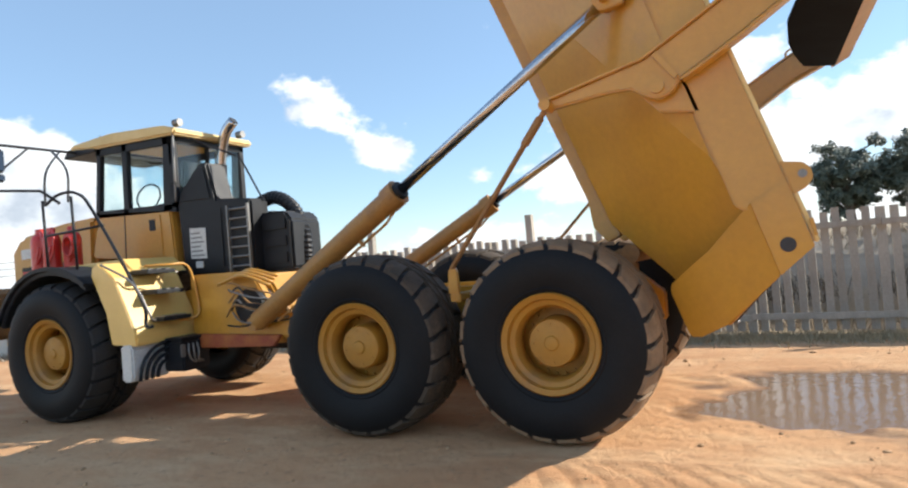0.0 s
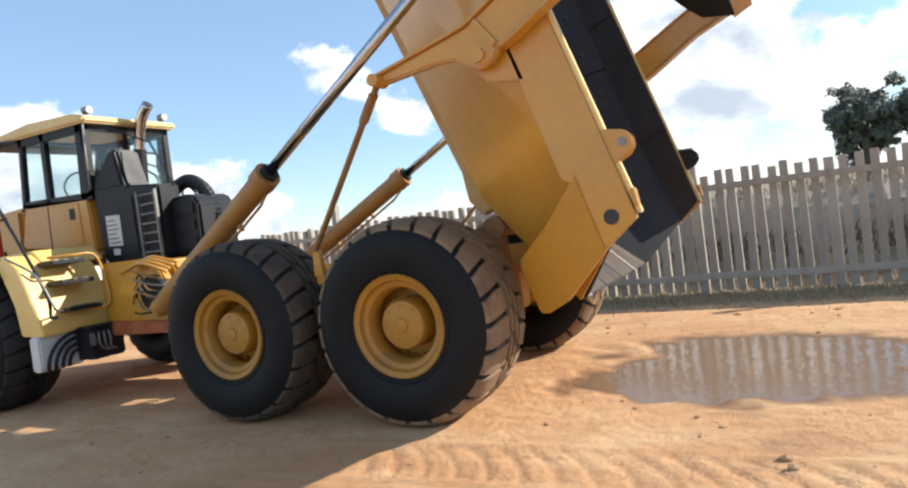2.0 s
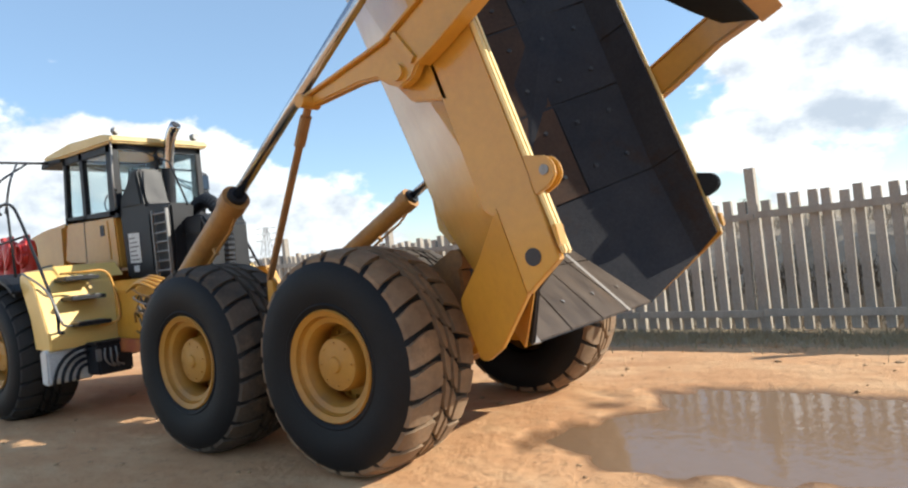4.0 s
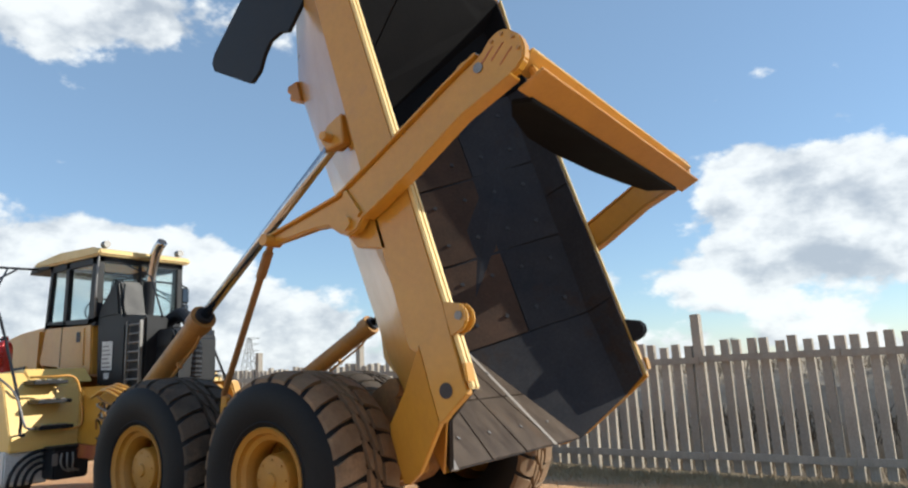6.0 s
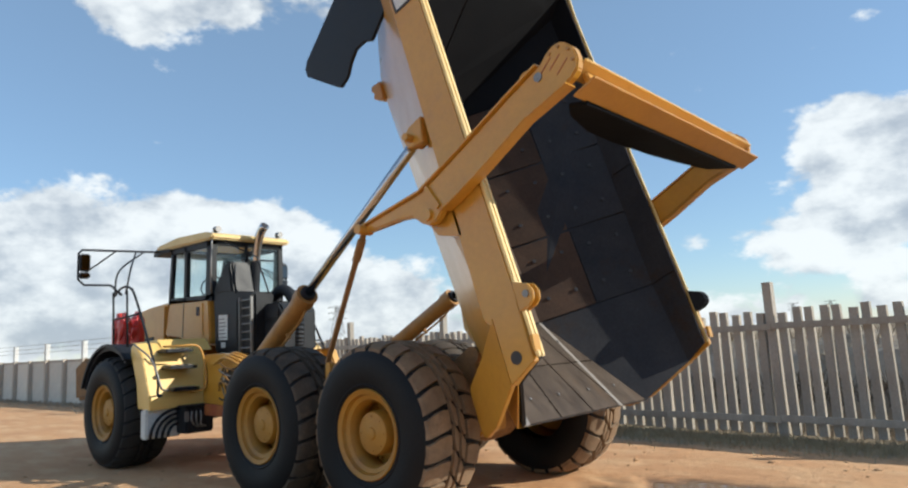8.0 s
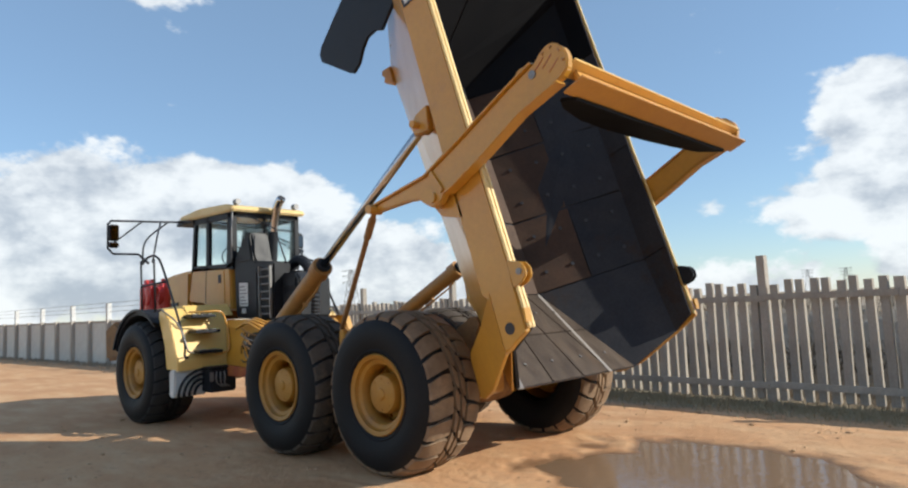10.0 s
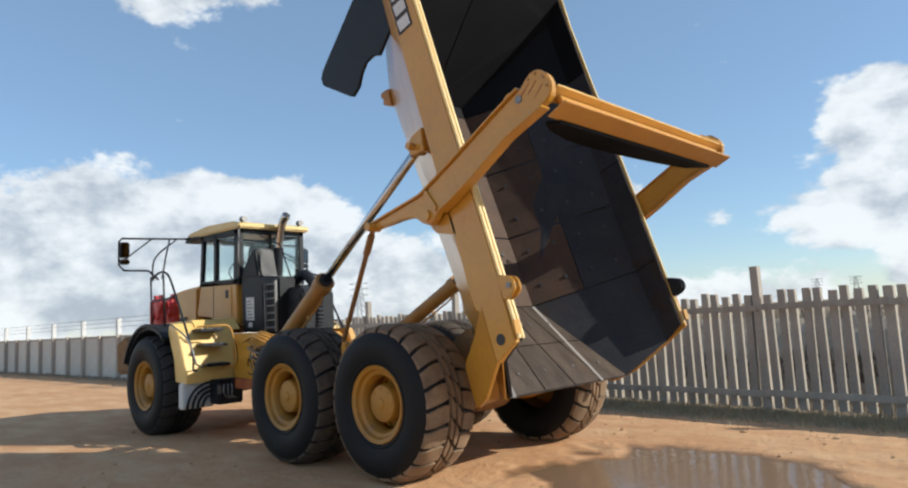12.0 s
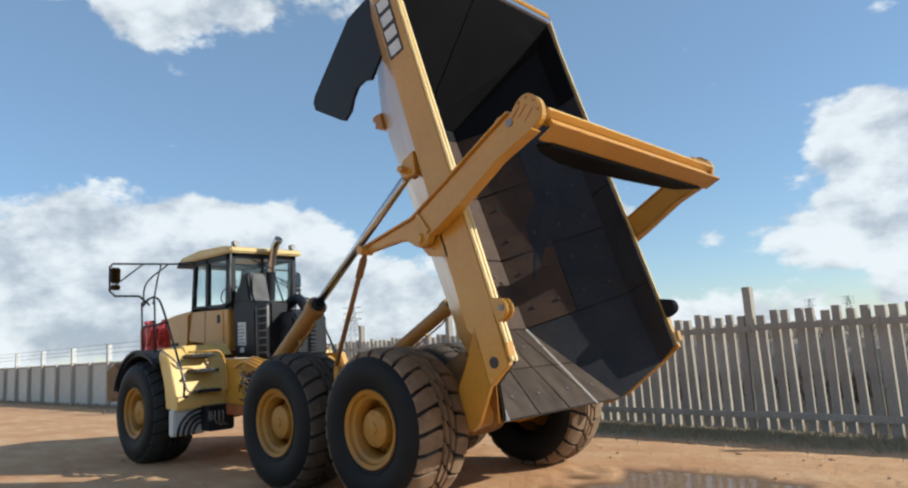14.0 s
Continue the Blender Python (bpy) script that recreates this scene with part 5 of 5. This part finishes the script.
for z in (1.95, 2.12, 2.28):
    part("wire", tube([(-13, wall_y(-13) - 0.05, z), (-70, wall_y(-70) - 0.05, z)], 0.008, 5), GREYM, wall, offset=WOFF)
part("end_panel", box((-13.05, wall_y(-13), -0.2), (-12.95, 8.3, 1.6)), PANEL, wall, offset=WOFF)


# ---- growth along and behind the fence ----
def blades(n, place, tall, wide, seed):
    r = random.Random(seed)
    verts, faces = [], []
    for _ in range(n):
        x, y, z = place(r)
        a, h, w = r.uniform(0, math.pi * 2), tall * r.uniform(0.35, 1.0), wide * r.uniform(0.5, 1.2)
        lx, ly = r.uniform(-0.6, 0.6) * h, r.uniform(-0.6, 0.6) * h
        dx, dy = math.cos(a) * w, math.sin(a) * w
        i = len(verts)
        verts += [(x - dx, y - dy, z), (x + dx, y + dy, z), (x + lx * 0.5 + dx * 0.7, y + ly * 0.5 + dy * 0.7, z + h * 0.6), (x + lx * 0.5 - dx * 0.7, y + ly * 0.5 - dy * 0.7, z + h * 0.6), (x + lx, y + ly, z + h)]
        faces += [(i, i + 1, i + 2, i + 3), (i + 3, i + 2, i + 4)]
    me = bpy.data.meshes.new("grass")
    me.from_pydata(verts, [], faces)
    return me


def verge(r):
    x = r.uniform(-14, 13)
    d = abs(r.gauss(0, 0.7))
    y = fence_y(x) - 0.05 - d
    return x, y, ground_z(x, y) - 0.01


def verge_mesh():
    me = blades(34000, verge, 0.13, 0.006, 3)
    me.materials.append(STRAW)
    return me


tagged(new("dry_grass", verge_mesh()), "short dry grass along the fence foot", "grass", kind="stuff")


def wall_foot(r):
    x = r.uniform(-58, -13)
    y = wall_y(x) - 0.15 - abs(r.gauss(0, 0.55))
    return x, y, -0.18


def wall_foot_mesh():
    me = blades(9000, wall_foot, 0.3, 0.03, 9)
    me.materials.append(SCRUB)
    return me


tagged(new("wall_foot_grass", wall_foot_mesh()), "rough brown grass at the foot of the panel wall", "grass", kind="stuff")


def beyond(r):
    x = r.uniform(-16, 16)
    d = r.uniform(0.15, 4.2)
    z = -0.18 if d < 1.7 else min(1.25, -0.1 + (d - 1.7) * 0.95)
    return x, fence_y(x) + d, z


def beyond_mesh():
    me = blades(16000, beyond, 0.4, 0.012, 5)
    me.materials.append(SCRUB)
    return me


tagged(new("tall_dry_grass", beyond_mesh()), "tall dry grass and scrub behind the fence", "grass", kind="stuff")


CLUMPS = [random.Random(31 + k).uniform(-15, 15) for k in range(46)]


def thicket(r):
    x = r.choice(CLUMPS) + r.gauss(0, 0.22)
    d = 1.35 + abs(r.gauss(0, 0.2))
    return x, fence_y(x) + d, r.uniform(0.15, 0.6)


def thicket_mesh():
    me = blades(5000, thicket, 0.28, 0.014, 6)
    me.materials.append(BARK)
    return me


tagged(new("dark_shrubs", thicket_mesh()), "low dark shrubs on the bank behind the fence", "shrubs", kind="stuff")


def bank_mesh():
    """A long uneven bank of scrub behind the fence."""
    xs = np.arange(-26, 26, 0.35)
    rows = [(1.6, -0.2), (2.0, 0.45), (2.5, 0.95), (3.2, 1.22), (4.2, 1.3), (6.0, 1.2), (9.0, -0.2)]
    verts, faces = [], []
    for x in xs:
        for d, z in rows:
            zz = z + (0.1 * noise.noise((x * 0.9, d * 1.3, 1)) + 0.14 * noise.noise((x * 2.7, d * 3, 4))) * (z > 0)
            verts.append((x, fence_y(x) + d + 0.25 * noise.noise((x * 1.1, d, 7)), zz))
    w = len(rows)
    for i in range(len(xs) - 1):
        for j in range(w - 1):
            a = i * w + j
            faces.append((a, a + 1, a + w + 1, a + w))
    me = bpy.data.meshes.new("scrub_bank")
    me.from_pydata(verts, [], faces)
    me.materials.append(SCRUB)
    return me


tagged(new("scrub_bank", bank_mesh()), "bank of dry brown scrub behind the fence", "scrub", kind="stuff")


def tree(x, y, tall, spread, seed):
    r = random.Random(seed)
    ob = tagged(new("tree"), "dark green eucalyptus tree beyond the fence", "tree", group="trees beyond the fence")
    ob.location = (x, y, -0.2)
    trunk = bmesh.new()
    add_tube(trunk, [(0, 0, 0), (0.15, 0.1, tall * 0.25), (0.05, 0.1, tall * 0.5), (0.2, 0, tall * 0.8)], 0.3, 9, [0.42, 0.34, 0.25, 0.1])
    tips = []
    for k in range(16):
        a, f = r.uniform(0, 6.28), r.uniform(0.28, 0.75)
        q = Vector((math.cos(a) * spread * r.uniform(0.4, 0.85), math.sin(a) * spread * r.uniform(0.4, 0.85), tall * min(0.93, f + r.uniform(0.1, 0.3))))
        o = Vector((0.1, 0.1, tall * f))
        add_tube(trunk, [o, o.lerp(q, 0.5) + Vector((0, 0, 0.3)), q], 0.1, 6, [0.14, 0.09, 0.03])
        tips.append(q)
    part("trunk", trunk, BARK, ob, "grey branching trunk")
    inner = []
    for _ in range(34):
        v = Vector((r.gauss(0, 1), r.gauss(0, 1), r.gauss(0, 1))).normalized() * r.uniform(0.2, 0.9) ** 0.5
        inner.append(Vector((v.x * spread * 0.92, v.y * spread * 0.92, tall * (0.62 + 0.33 * v.z))))
    verts, faces = [], []
    for q in tips + inner:
        for c in range(5):
            cc = q + Vector((r.gauss(0, 1), r.gauss(0, 1), r.gauss(0, 0.7))) * spread * 0.14
            rad = spread * r.uniform(0.1, 0.2)
            for _ in range(75):
                v = Vector((r.gauss(0, 1), r.gauss(0, 1), r.gauss(0, 0.8)))
                p = cc + v.normalized() * rad * r.uniform(0.3, 1.1)
                u = Vector((r.gauss(0, 1), r.gauss(0, 1), r.gauss(0, 1))).normalized() * r.uniform(0.1, 0.2)
                w = u.orthogonal().normalized() * r.uniform(0.05, 0.1)
                i = len(verts)
                verts += [p - u, p + w, p + u, p - w]
                faces.append((i, i + 1, i + 2, i + 3))
    me = bpy.data.meshes.new("crown")
    me.from_pydata(verts, [], faces)
    me.materials.append(HAZED_LEAF)
    part("crown", me, None, ob, "dense dark green leaves")
    return ob


tree(7.2, 50.0, 7.9, 2.3, 11)
tree(11.6, 51.0, 8.3, 2.9, 12)


def pylon(x, y, tall, turn):
    ob = tagged(new("pylon"), "grey lattice power pylon far off", "pylon", group="power pylons")
    ob.location = (x, y, -0.2)
    ob.rotation_euler = (0, 0, turn)
    bm = bmesh.new()
    def leg(f):
        return tall * f, tall * 0.13 * (1 - f) + tall * 0.03
    levels = [leg(k / 7) for k in range(8)]
    cs = ((1, 1), (1, -1), (-1, -1), (-1, 1))
    for (z0, w0), (z1, w1) in zip(levels, levels[1:]):
        for k in range(4):
            a, b = cs[k], cs[(k + 1) % 4]
            add_tube(bm, [(a[0] * w0, a[1] * w0, z0), (a[0] * w1, a[1] * w1, z1)], 0.09, 4)
            add_tube(bm, [(a[0] * w0, a[1] * w0, z0), (b[0] * w1, b[1] * w1, z1)], 0.05, 4)
            add_tube(bm, [(b[0] * w0, b[1] * w0, z0), (a[0] * w1, a[1] * w1, z1)], 0.05, 4)
    part("tower", bm, GREYM, ob)
    for f in (0.72, 0.86, 0.98):
        cr = bmesh.new()
        add_tube(cr, [(-tall * 0.24, 0, tall * f), (0, 0, tall * (f + 0.03)), (tall * 0.24, 0, tall * f)], 0.09, 4)
        add_tube(cr, [(-tall * 0.24, 0, tall * f), (0, 0, tall * (f - 0.03)), (tall * 0.24, 0, tall * f)], 0.09, 4)
        part("crossarm", cr, GREYM, ob)
    return ob


pylon(5.4 + 260 * math.cos(radians(141.9)), -4.5 + 260 * math.sin(radians(141.9)), 17, 0.4)
pylon(5.4 + 420 * math.cos(radians(103)), -4.5 + 420 * math.sin(radians(103)), 13, 0.1)
pylon(5.4 + 420 * math.cos(radians(105.5)), -4.5 + 420 * math.sin(radians(105.5)), 13, 0.2)


# ---- small stones and clods on the sand ----
def stones(n, seed):
    r = random.Random(seed)
    verts, faces = [], []
    base = bmesh.new()
    bmesh.ops.create_icosphere(base, subdivisions=1, radius=1.0)
    bv = [v.co.copy() for v in base.verts]
    bf = [[v.index for v in f.verts] for f in base.faces]
    base.free()
    for k in range(n):
        if k < n * 0.45:
            x = r.uniform(-8, 10)
            y = fence_y(x) - 0.6 - abs(r.gauss(0, 0.9))
        else:
            x, y = r.uniform(-7, 8), r.uniform(-4.4, 5.5)
        if blob_shape(x, y) > 0.15:
            continue
        s = 0.008 + 0.03 * r.random() ** 4
        sc = Vector((r.uniform(0.7, 1.4), r.uniform(0.7, 1.4), r.uniform(0.4, 0.8))) * s
        i, z = len(verts), ground_z(x, y)
        for v in bv:
            j = 1 + 0.25 * noise.noise(v * 2 + Vector((k, 0, 0)))
            verts.append((x + v.x * sc.x * j, y + v.y * sc.y * j, z + v.z * sc.z * j + sc.z * 0.3))
        faces += [[i + q for q in f] for f in bf]
    me = bpy.data.meshes.new("clods")
    me.from_pydata(verts, [], faces)
    me.materials.append(CLOD)
    return me


tagged(new("clods", stones(1500, 21)), "small earth clods and stones on the sand", "stones", kind="stuff")
